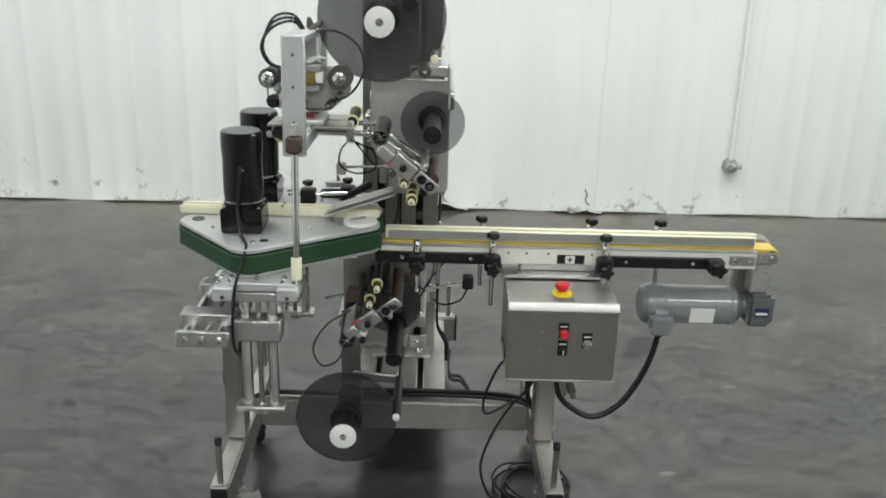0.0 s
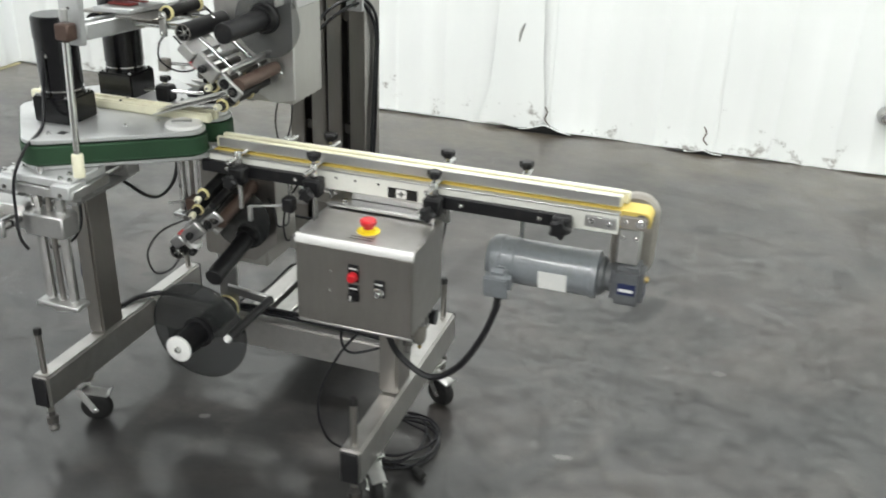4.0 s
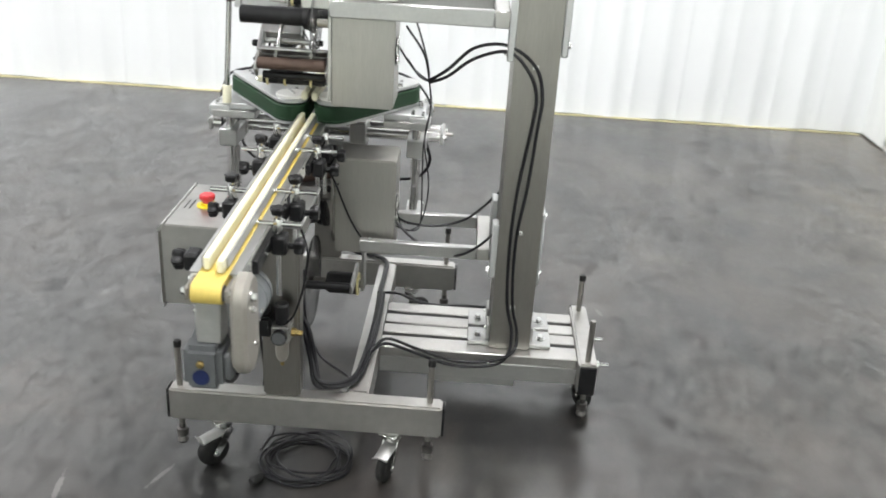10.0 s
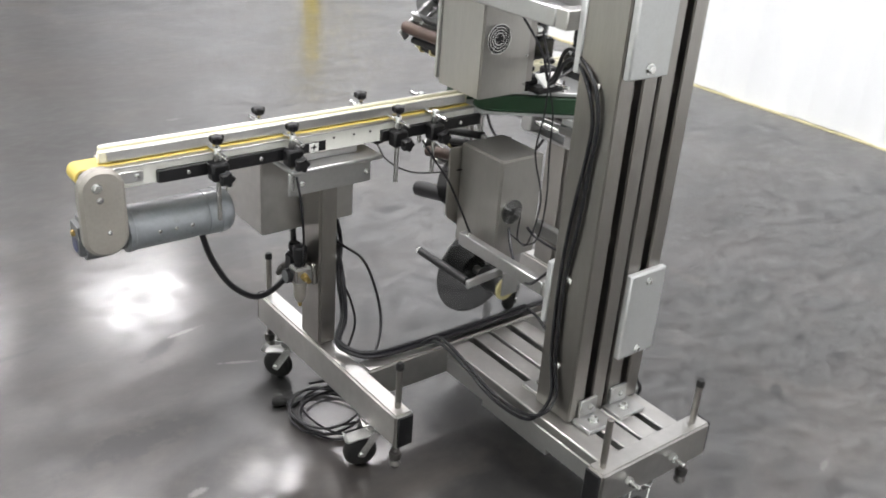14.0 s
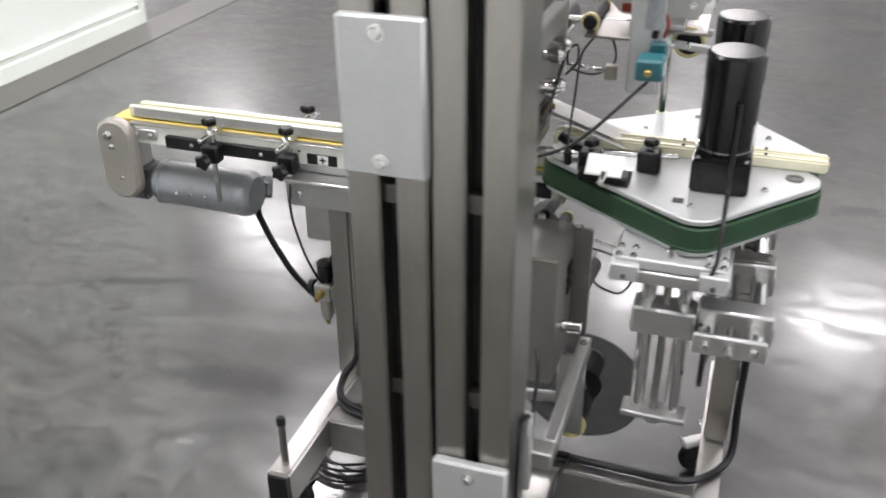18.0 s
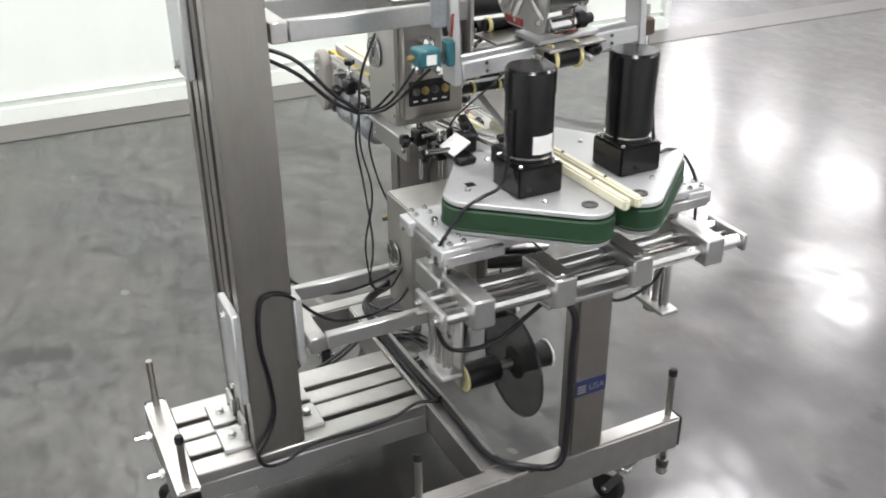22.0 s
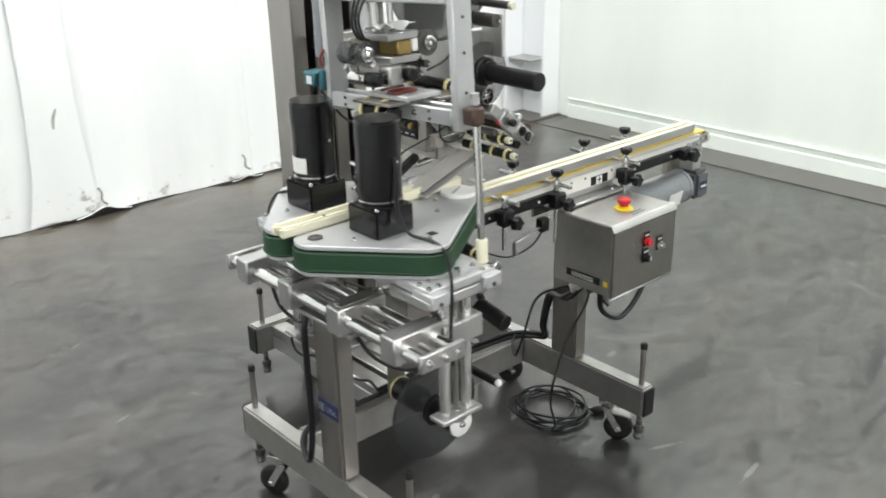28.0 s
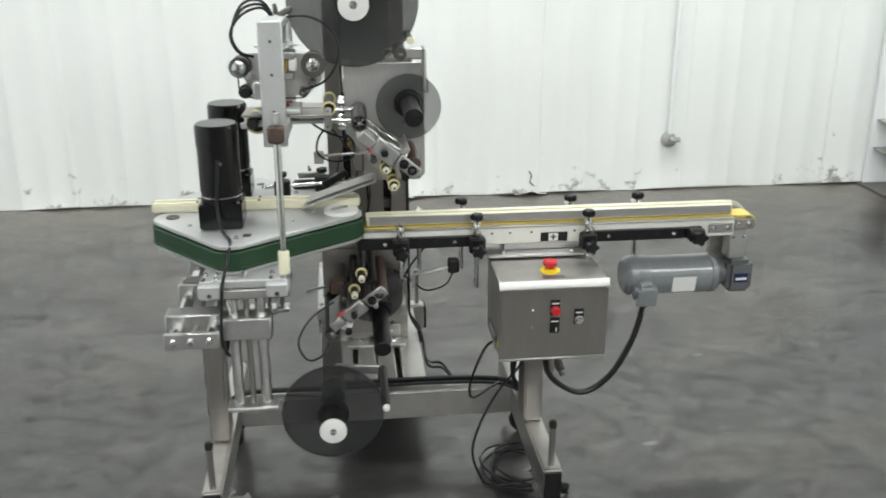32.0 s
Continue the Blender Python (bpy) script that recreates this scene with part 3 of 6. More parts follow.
wall_west = sheet_wall("wall_west", (WEST, SOUTH, 0), math.pi / 2, 22, WALL_PAINT_CLEAN, "clean white ribbed metal sheet wall", 0.012, 0.0)
# torn sheet edges at the foot of the north wall: a loose seam, curled corners and dark gaps
rows = []
for z, x0, x1, out in ((0.014, -0.305, 0.02, 0.050), (0.08, -0.285, 0.075, 0.046), (0.24, -0.25, 0.06, 0.038), (0.45, -0.235, 0.04, 0.034), (0.72, -0.22, 0.03, 0.031), (TOP - 0.1, -0.205, 0.03, 0.030)):
    rows.append([(x0 + (x1 - x0) * k / 6, NORTH - 0.029 - (out - 0.029) * (1 - k / 6) ** 1.5, z + 0.012 * math.sin(k * 0.9) * (z < 0.1)) for k in range(7)])
bm = shell(rows, (0, 0.0025, 0))
part("loose_sheet", bm, WALL_PAINT, wall_north, "loose sheet edge bent off the wall")
for x, w, h in ((0.085, 0.30, 0.050), (0.955, 0.20, 0.028)):
    arch = [(x - w * 0.95, 0.002), (x + w * 0.55, 0.002), (x + w * 0.3, h * 0.38), (x + w * 0.06, h), (x - w * 0.08, h * 0.8), (x - w * 0.3, h * 0.42), (x - w * 0.6, h * 0.26)]
    # a black slab before the wall paints the shade of each gap
    part("hole", slab(arch, 0.0, 0.012, 0, Matrix.Translation((0, NORTH - 0.04, 0)) @ UPRIGHT_XZ), RUBBER, wall_north, "black slab standing in for the dark gap under the torn sheet")
    part("torn_edge", tube([(x - w * 0.5, NORTH - 0.056, 0.012), (x - w * 0.3, NORTH - 0.062, h * 0.5), (x, NORTH - 0.07, h + 0.004), (x + w * 0.25, NORTH - 0.06, h * 0.55), (x + w * 0.5, NORTH - 0.05, 0.01)], 0.004, 6), WALL_PAINT, wall_north, "torn curled sheet edge")
    part("rust_scrape", tube([(x - 0.01, NORTH - 0.034, 0.15), (x + 0.005, NORTH - 0.036, 0.12), (x - 0.005, NORTH - 0.05, 0.085), (x + 0.02, NORTH - 0.06, 0.06)], 0.004, 6), RUSTY, wall_north, "rusty tear in the sheet")
part("scratch", tube([(-0.065, NORTH - 0.022, 0.635), (-0.075, NORTH - 0.026, 0.57), (-0.10, NORTH - 0.025, 0.52), (-0.105, NORTH - 0.026, 0.43), (-0.145, NORTH - 0.022, 0.405)], 0.0045, 6), DARK_STEEL, wall_north, "dark bent scratch in the sheet")
part("scratch", tube([(-0.072, NORTH - 0.024, 0.60), (-0.092, NORTH - 0.026, 0.55), (-0.098, NORTH - 0.024, 0.50)], 0.009, 6), GALV, wall_north, "bare metal scrape in the sheet")
TRIM = material("yellowed_sealant", (0.55, 0.50, 0.30), 0.6, 0, 0.3, 6, 0.2, 40, dirt=(0.10, 0.10, 0.09), dirt_amount=0.9)
structure(part("trim", box(WEST - 0.0005, WEST + 0.034, SOUTH + 0.02, NORTH - 0.03, -0.01, 0.006, 0.002), TRIM), "thin yellowed sealant line at the foot of the wall", "trim")
wall_east = structure(part("wall_east", box(EAST, EAST + 0.25, EAST_END, NORTH + 0.1, 0, TOP, 0.004), PANEL_PAINT), "smooth pale green-white panel wall", "wall")
part("kerb", box(EAST - 0.028, EAST - 0.002, EAST_END - 0.03, NORTH - 0.42, 0, 0.098, 0.006), PANEL_PAINT, wall_east, "painted kerb along the foot")
part("ledge", box(EAST - 0.02, EAST - 0.002, EAST_END - 0.02, NORTH - 0.42, 0.128, 0.142, 0.004), PANEL_PAINT, wall_east, "thin trim rail over the kerb")
part("end_stud", box(EAST - 0.03, EAST + 0.27, EAST_END - 0.06, EAST_END - 0.003, 0, TOP - 0.01, 0.01), PANEL_PAINT, wall_east)
structure(part("floor_strip", box(EAST - 0.30, EAST - 0.002, EAST_END - 3.5, NORTH - 0.45, -0.01, 0.004, 0), STRIP), "bare concrete strip along the panel wall", "floor strip")
structure(part("floor_joint", box(EAST - 0.312, EAST - 0.302, EAST_END - 3.5, NORTH - 0.1, -0.01, 0.0035, 0), DARK_STEEL), "dark joint between two floor slabs", "floor joint")
structure(part("wall_south", box(WEST - 0.2, FAR_EAST, SOUTH - 0.2, SOUTH, 0, TOP, 0), FAR_PAINT), "unseen pale grey wall closing the hall, dulled to dim floor reflections", "wall")
structure(part("wall_far_east", box(FAR_EAST, FAR_EAST + 0.2, SOUTH, NORTH, 0, TOP, 0), WALL_PAINT_CLEAN), "white far side wall of the hall", "wall")

# steel column in the corner, with its stiffener plates
corner = structure(thing("steel_column", (3.2, 5.3, 0), "white painted steel column with stiffener plates in the corner", "column"), "white painted steel column with stiffener plates in the corner", "column")
part("flange", box(3.22, 3.395, 5.20, 5.222, 0.012, TOP, 0.003), WALL_PAINT_CLEAN, corner)
part("flange", box(3.10, 3.395, 5.46, 5.48, 0.012, TOP, 0.003), WALL_PAINT_CLEAN, corner)
part("web", box(3.29, 3.305, 5.2225, 5.4595, 0.012, TOP, 0.002), WALL_PAINT_CLEAN, corner)
for z in (0.234, 0.412):
    part("stiffener", box(3.13, 3.2895, 5.24, 5.455, z, z + 0.012, 0.002), GALV, corner, "bare steel stiffener plate")
part("base_plate", box(3.08, 3.398, 5.18, 5.485, 0.0005, 0.011, 0.002), STRIP, corner, "dirty base plate")

# conduit with its outlet, on the north wall
conduit = thing("conduit", (1.81, NORTH - 0.04, 0.3), "white painted conduit ending in a metal outlet on the wall", "conduit")
part("pipe", rod((1.81, NORTH - 0.045, 0.35), (1.81, NORTH - 0.045, TOP - 0.02), 0.013), WALL_PAINT_CLEAN, conduit)
part("outlet_box", turned((1.81, NORTH - 0.002, 0.322), (1.81, NORTH - 0.075, 0.322), [(0, 0.045), (0.6, 0.045), (0.75, 0.04), (1, 0.034)], 20), GALV, conduit, "round metal outlet box")
part("cover", turned((1.81, NORTH - 0.076, 0.322), (1.81, NORTH - 0.088, 0.322), [(0, 0.03), (0.7, 0.028), (1, 0.018)], 16), CHROME, conduit)
part("nipple", rod((1.82, NORTH - 0.05, 0.322), (1.875, NORTH - 0.05, 0.322), 0.016), GALV, conduit)

# high-bay lamps: some inferred from floor reflections, the rest added to brighten the hall
GLOW = emitting("lamp_glow", (1.0, 0.99, 0.96), 8.0)
lx, ly = LAMPS[0]
lamp_one = thing("high_bay_lamp", (lx, ly, LAMP_Z), "unseen white box-shaped high-bay tube lamp hanging from the ceiling", "ceiling lamp", "high-bay lamps of the hall")
part("housing", slab([(lx - 0.62, ly - 0.3), (lx + 0.62, ly - 0.3), (lx + 0.62, ly + 0.3), (lx - 0.62, ly + 0.3)], LAMP_Z + 0.04, LAMP_Z + 0.12, 0.015), WHITE, lamp_one)
for k in range(4):
    y = ly - 0.21 + 0.14 * k
    part("tube", rod((lx - 0.59, y, LAMP_Z + 0.022), (lx + 0.59, y, LAMP_Z + 0.022), 0.014, 10), GLOW, lamp_one, "glowing lamp tube")
for dx in (-0.45, 0.45):
    part("hanger", rod((lx + dx, ly, LAMP_Z + 0.12), (lx + dx, ly, TOP), 0.006, 8), GALV, lamp_one)
for k, (x, y) in enumerate(LAMPS):
    if k:
        copy_thing(lamp_one, Matrix.Translation((x, y, LAMP_Z)))
    light = bpy.data.lights.new("high_bay_light", "AREA")
    light.shape, light.size, light.size_y, light.energy, light.color = "RECTANGLE", 1.2, 0.56, LAMP_WATTS, (1.0, 0.985, 0.99)
    ob = new("high_bay_light", light)
    ob.matrix_basis = Matrix.Translation((x, y, LAMP_Z))

# yellow guard post far off by the west wall
post = thing("guard_post", (-3.2, -3.72, 0), "yellow painted steel guard post on the floor", "guard post")
part("post", turned((-3.2, -3.72, 0), (-3.2, -3.72, 1.1), [(0, 0.085), (0.94, 0.085), (0.98, 0.06), (1, 0)], 20), SAFETY, post)

# ---------------------------------------------------------------- machine cart
MID = 2.459  # the conveyor's middle line
cart = thing("machine_cart", (-0.1, MID, 0.2), "brushed stainless steel cart frame on casters", "machine frame")
TUBE_Z0, TUBE_Z1 = 0.143, 0.240


def beam(x0, x1, y0, y1, z0, z1):
    """A square tube beam with rounded edges."""
    return box(x0, x1, y0, y1, z0, z1, 0.006, 2)


foot_l = part("foot_beam", beam(-0.575, -0.523, 2.16, 2.915, TUBE_Z0, TUBE_Z1), STEEL_X, cart)
foot_r = part("foot_beam", beam(0.331, 0.385, 2.165, 2.911, TUBE_Z0, TUBE_Z1), STEEL_X, cart)
spine = part("spine_beam", beam(-0.5225, 0.3305, 2.645, 2.705, TUBE_Z0, TUBE_Z1), STEEL_X, cart)
post_l = part("post", box(-0.579, -0.527, 2.408, 2.502, TUBE_Z1 + 0.0005, 0.6775, 0.006, 2), STEEL, cart)
post_r = part("post", box(0.326, 0.38, 2.425, 2.525, TUBE_Z1 + 0.0005, 0.774, 0.006, 2), STEEL, cart)
END_Y0, END_Y1 = 3.305, 3.36
end_beam = part("end_beam", beam(-0.285, 0.108, END_Y0, END_Y1, TUBE_Z0, 0.245), STEEL_X, cart)
for x0, x1, y0, y1, p in ((-0.572, -0.526, 2.152, 2.159, foot_l), (-0.572, -0.526, 2.9155, 2.922, foot_l), (0.334, 0.382, 2.157, 2.1645, foot_r), (0.334, 0.382, 2.9115, 2.919, foot_r)):
    part("end_cap", box(x0, x1, y0, y1, TUBE_Z0 + 0.003, TUBE_Z1 - 0.003, 0.003), BLACK, p, "black plastic end cap")
part("end_cap", box(0.1085, 0.116, END_Y0 + 0.003, END_Y1 - 0.003, TUBE_Z0 + 0.003, 0.242, 0.003), BLACK, end_beam, "black plastic end cap")
part("end_cap", box(-0.292, -0.2855, END_Y0 + 0.003, END_Y1 - 0.003, TUBE_Z0 + 0.003, 0.242, 0.003), BLACK, end_beam, "black plastic end cap")
part("badge", box(-0.5815, -0.5792, 2.413, 2.497, 0.415, 0.458, 0.001), BLUE, post_l, "blue maker's plate with white lettering")


def writing(body, at, size, turn, mat, parent, name="lettering"):
    """Raised lettering in the built-in font, as a mesh."""
    cu = bpy.data.curves.new(name, "FONT")
    cu.body, cu.size, cu.align_x, cu.align_y, cu.extrude = body, size, "CENTER", "CENTER", 0.0004
    tmp = bpy.data.objects.new(name, cu)
    me = bpy.data.meshes.new_from_object(tmp)
    bpy.data.objects.remove(tmp)
    me.materials.clear()
    me.materials.append(mat)
    return place(name, me, Matrix.Translation(at) @ turn, parent)


FACE_WEST = Euler((math.pi / 2, 0, -math.pi / 2)).to_matrix().to_4x4()
FACE_SOUTH = Euler((math.pi / 2, 0, 0)).to_matrix().to_4x4()
FACE_NORTH = Euler((math.pi / 2, 0, math.pi)).to_matrix().to_4x4()
FACE_EAST = Euler((math.pi / 2, 0, math.pi / 2)).to_matrix().to_4x4()
writing("USA", (-0.582, 2.440, 0.4345), 0.023, FACE_WEST, ALU, post_l)
for k in range(3):
    part("bar", box(-0.5825, -0.5816, 2.470, 2.492, 0.424 + 0.008 * k, 0.429 + 0.008 * k, 0), ALU, post_l)


def jack(x, y, top, capped, floor_z=0.055):
    """A threaded jack rod with its cap, and its swivel foot under the beam."""
    j = part("jack_rod", rod((x, y, 0.10), (x, y, top - 0.018), 0.0085), STEEL, cart)
    if capped:
        part("cap", turned((x, y, top - 0.018), (x, y, top), [(0, 0.0105), (0.7, 0.0105), (1, 0.008)], 14), RUBBER, j, "black rubber cap")
    part("foot", turned((x, y, floor_z), (x, y, 0.115), [(0, 0.013), (0.12, 0.016), (0.3, 0.01), (0.4, 0.016), (0.75, 0.016), (0.78, 0.009), (1, 0.009)], 14), DARK_STEEL, j, "levelling foot")


for x, y, top in ((-0.549, 2.182, 0.378), (-0.549, 2.882, 0.378), (0.358, 2.19, 0.378), (0.355, 2.876, 0.373), (-0.245, 3.332, 0.374), (0.082, 3.332, 0.40)):
    jack(x, y, top, top < 0.39)


def caster(x, y, turn, brake=False):
    """A swivel caster with a black wheel."""
    m = Matrix.Translation((x, y, 0)) @ Matrix.Rotation(turn, 4, "Z")
    c = part("caster", joined(box(-0.032, 0.032, -0.026, 0.026, 0.136, 0.1425, 0.001), turned((0, 0, 0.115), (0, 0, 0.136), [(0, 0.02), (0.4, 0.026), (1, 0.026)], 18)), CHROME, None)
    c.matrix_basis = m @ Matrix.Translation(c.matrix_basis.translation)
    WORLD[c] = c.matrix_basis.copy()
    c.parent, c.matrix_parent_inverse = cart, WORLD[cart].inverted()

    def sub(name, bm, mat, label=""):
        bmesh.ops.transform(bm, matrix=m, verts=bm.verts)
        return part(name, bm, mat, c, label)

    for s in (-1, 1):
        sub("fork", slab(rounded([(-0.024, 0.116, 0.004), (0.0, 0.116, 0.004), (0.046, 0.04, 0.008), (0.024, 0.034, 0.008)]), -0.0015, 0.0015, 0, Matrix.Translation((0, s * 0.021, 0)) @ UPRIGHT_XZ), CHROME)
    sub("wheel", turned((0.032, -0.0165, 0.0455), (0.032, 0.0165, 0.0455), [(0, 0.0), (0.05, 0.02), (0.05, 0.034), (0.15, 0.041), (0.35, 0.0455), (0.65, 0.0455), (0.85, 0.041), (0.95, 0.034), (0.95, 0.02), (1, 0.0)], 28), RUBBER, "black rubber wheel")
    sub("axle", rod((0.032, -0.026, 0.0455), (0.032, 0.026, 0.0455), 0.006), CHROME)
    if brake:
        bend = [(-0.02, 0.116), (0.012, 0.106), (0.042, 0.101), (0.066, 0.094), (0.078, 0.102)]
        sub("brake_pedal", shell([[(x, y, z - 12 * y * y) for y in (-0.020, -0.007, 0.007, 0.020)] for x, z in bend], (0, 0, -0.004)), GALV, "bent brake pedal")


caster(0.358, 2.305, -0.9, True)
caster(0.362, 2.775, -0.35, True)
caster(-0.549, 2.315, 0.4, True)
caster(-0.549, 2.76, 2.0)
caster(-0.085, 3.332, 0.5)

# slotted base table for the label column
table = thing("slotted_base", (-0.1, 3.0, 0.16), "slotted aluminium base plate bolted between the cart beams", "base plate")
for k, (x0, x1) in enumerate(((-0.228, -0.170), (-0.150, -0.093), (-0.083, -0.028), (-0.008, 0.066))):
    part("slat", box(x0, x1, 2.7065, 3.3045, 0.206, 0.236, 0.003), STEEL_X, table)
part("side_rail", box(0.0545, 0.066, 2.7065, 3.3045, 0.15, 0.2055, 0.003), ALU, table)
part("side_rail", box(-0.228, -0.216, 2.7065, 3.3045, 0.15, 0.2055, 0.003), ALU, table)
part("floor_pan", box(-0.215, 0.054, 2.72, 3.30, 0.166, 0.172, 0.001), DARK_STEEL, table, "dark pan under the slots")
part("skid_plate", box(0.026, 0.054, 2.86, 3.12, 0.122, 0.1655, 0.002), ALU, table)
part("skid_plate", box(-0.215, -0.19, 2.92, 3.16, 0.122, 0.1655, 0.002), ALU, table)
for x in (-0.14, 0.02):
    h = part("clamp_bolt", rod((x, END_Y1 + 0.0005, 0.20), (x, END_Y1 + 0.045, 0.20), 0.006), CHROME, table)
    part("nut", turned((x, END_Y1 + 0.004, 0.20), (x, END_Y1 + 0.016, 0.20), [(0, 0.012), (1, 0.012)], 6), CHROME, h)

# ---------------------------------------------------------------- label column
column = thing("label_column", (-0.095, 3.1, 0.236), "tall stainless steel column of three slotted posts", "column")
C_X0, C_X1, C_Y0, C_Y1, C_TOP = -0.225, 0.028, 3.036, 3.158, 2.02
for x0, x1 in ((C_X0, -0.177), (-0.151, -0.1025), (-0.0945, -0.047), (-0.021, C_X1)):
    part("post", box(x0, x1, C_Y0, C_Y1, 0.2365, C_TOP, 0.003, 2), STEEL, column)
for z in (0.30, 0.75, 1.10, 1.60, 2.0):
    for x0, x1 in ((-0.1765, -0.1515), (-0.102, -0.095), (-0.0465, -0.0215)):
        part("spacer", box(x0, x1, C_Y0 + 0.02, C_Y1 - 0.02, z - 0.03, z, 0.001), DARK_STEEL, column)
# black fillers put the shade of the slots into the shape
for x0, x1 in ((-0.1765, -0.1515), (-0.102, -0.095), (-0.0465, -0.0215)):
    part("slot_shade", box(x0, x1, C_Y0 + 0.045, C_Y1 - 0.045, 0.2365, 1.965, 0), RUBBER, column, "black filler standing in for the shade deep in the slot")
plate = part("clamp_plate", box(-0.101, 0.025, 3.1585, 3.178, 1.129, 1.357, 0.004), PLATE, column)
for z in (1.152, 1.336):
    bolt(plate, (-0.035, 3.178, z), "y", 0.0095)
plate = part("clamp_plate", box(-0.229, -0.102, 3.1585, 3.178, 0.392, 0.631, 0.004), PLATE, column)
for z in (0.412, 0.605):
    bolt(plate, (-0.165, 3.178, z), "y", 0.0075)
for z0, z1 in ((0.4705, 0.64), (1.11, 1.275)):
    if z0 < 1:
        plate = part("clamp_plate", box(-0.235, -0.165, 3.0165, 3.0355, z0, z1, 0.003), PLATE, column)
        bolt(plate, (-0.19, 3.0165, z0 + 0.022), "-y", 0.008)
    plate = part("clamp_plate", box(-0.02, 0.03, 3.0165, 3.0355, z0, z1, 0.003), PLATE, column)
    bolt(plate, (0.01, 3.0165, z0 + 0.022), "-y", 0.008)
for sx in (-1, 1):
    for sy in (-1, 1):
        cy = C_Y0 if sy < 0 else C_Y1
        fx = -0.14 if sx < 0 else -0.03
        foot = part("foot_bracket", box(fx - 0.046, fx + 0.046, *sorted((cy + sy * 0.001, cy + sy * 0.066)), 0.2365, 0.2485, 0.002), ALU, column)
        part("upstand", box(fx - 0.03, fx + 0.03, *sorted((cy + sy * 0.001, cy + sy * 0.011)), 0.249, 0.298, 0.002), ALU, foot)
        bolt(foot, (fx + 0.005, cy + sy * 0.036, 0.2485), "z", 0.0105)
        bolt(foot, (fx - 0.005, cy + sy * 0.011, 0.274), "y" if sy > 0 else "-y", 0.006)


def arm_frame(name, z0, z1, x0, x1, y_front, label):
    """Two square bars running out from the column, tied by a cross bar."""
    t = thing(name, ((x0 + x1) / 2, 3.0, z0), label, "support")
    part("cross_bar", box(x0, x1, 2.976, 3.016, z0, z1, 0.003), STEEL_X, t)
    for x, y in ((x0, y_front[0]), (x1 - 0.025, y_front[1])):
        a = part("arm", box(x, x + 0.025, y, 2.9755, z0, z1, 0.003), ALU, t)
        bolt(a, (x + 0.0125, y + 0.03, z1), "z", 0.006)
    return t


arm_frame("upper_support", 1.2025, 1.247, -0.17, 0.062, (2.56, 2.545), "welded steel arm frame carrying the upper label head")
arm_frame("lower_support", 0.510, 0.548, -0.27, -0.004, (2.62, 2.63), "welded steel arm frame carrying the lower label head")
for z in (0.38, 0.62, 1.10, 1.30):
    clip = part("cable_clip", box(C_X1 + 0.0005, C_X1 + 0.004, 3.088, 3.104, z - 0.006, z + 0.006, 0.001), WHITE, column, "small white cable clip")
    bolt(clip, (C_X1 + 0.004, 3.096, z), "x", 0.0035)

# ---------------------------------------------------------------- conveyor
conveyor = thing("conveyor", (0.4, MID, 0.77), "narrow aluminium conveyor with a yellow belt and cream guides", "conveyor")
CX0, CX1 = -0.13, 0.93
for s, name in ((-1, "front"), (1, "back")):
    y0 = MID + s * 0.034
    rail = part("side_rail", box(CX0, 0.905, *sorted((y0, y0 + s * 0.012)), 0.807, 0.854, 0.002), RAIL, conveyor, "off-white side rail")
    part("rail_edge", box(CX0, 0.905, *sorted((y0 - s * 0.006, y0 + s * 0.016)), 0.8545, 0.8585, 0.001), ALU, rail)
    for x0, x1 in ((-0.145, 0.19), (0.47, 0.80)):
        strip = part("mount_bar", box(x0, x1, *sorted((y0 + s * 0.0125, y0 + s * 0.026)), 0.808, 0.839, 0.002), BLACK, rail, "black mounting bar")
        for f in (0.22, 0.78):
            bolt(strip, (x0 + (x1 - x0) * f, y0 + s * 0.026, 0.824), "-y" if s < 0 else "y", 0.004)
    sign = part("marker_plate", box(0.355, 0.43, *sorted((y0 + s * 0.0125, y0 + s * 0.0145)), 0.811, 0.837, 0.0005), BLACK, rail, "black warning plate with a white square")
    part("symbol_field", box(0.377, 0.403, *sorted((y0 + s * 0.0147, y0 + s * 0.0155)), 0.813, 0.835, 0), PAPER, sign)
    part("symbol_bar", box(0.382, 0.398, *sorted((y0 + s * 0.0157, y0 + s * 0.016)), 0.822, 0.826, 0), BLACK, sign)
    part("symbol_bar", box(0.388, 0.392, *sorted((y0 + s * 0.0161, y0 + s * 0.0165)), 0.816, 0.832, 0), BLACK, sign)
    for x in (0.22, 0.27, 0.33, 0.45):
        bolt(rail, (x, y0 + s * 0.012, 0.839), "-y" if s < 0 else "y", 0.0025, DARK_STEEL)
    take = part("take_up_plate", box(0.83, 0.90, *sorted((y0 + s * 0.0125, y0 + s * 0.018)), 0.819, 0.846, 0.002), ALU, rail)
    for x in (0.845, 0.885):
        bolt(take, (x, y0 + s * 0.018, 0.833), "-y" if s < 0 else "y", 0.005)
    end = part("end_bearing", box(0.906, 0.968, *sorted((y0, y0 + s * 0.008)), 0.822, 0.854, 0.008, 2), GUARD, conveyor)
    bolt(end, (0.952, y0 + s * 0.008, 0.84), "-y" if s < 0 else "y", 0.008)
    bolt(end, (0.92, y0 + s * 0.008, 0.84), "-y" if s < 0 else "y", 0.004)
part("roller", rod((0.952, MID - 0.031, 0.84), (0.952, MID + 0.031, 0.84), 0.0165, 24), DARK_STEEL, conveyor)
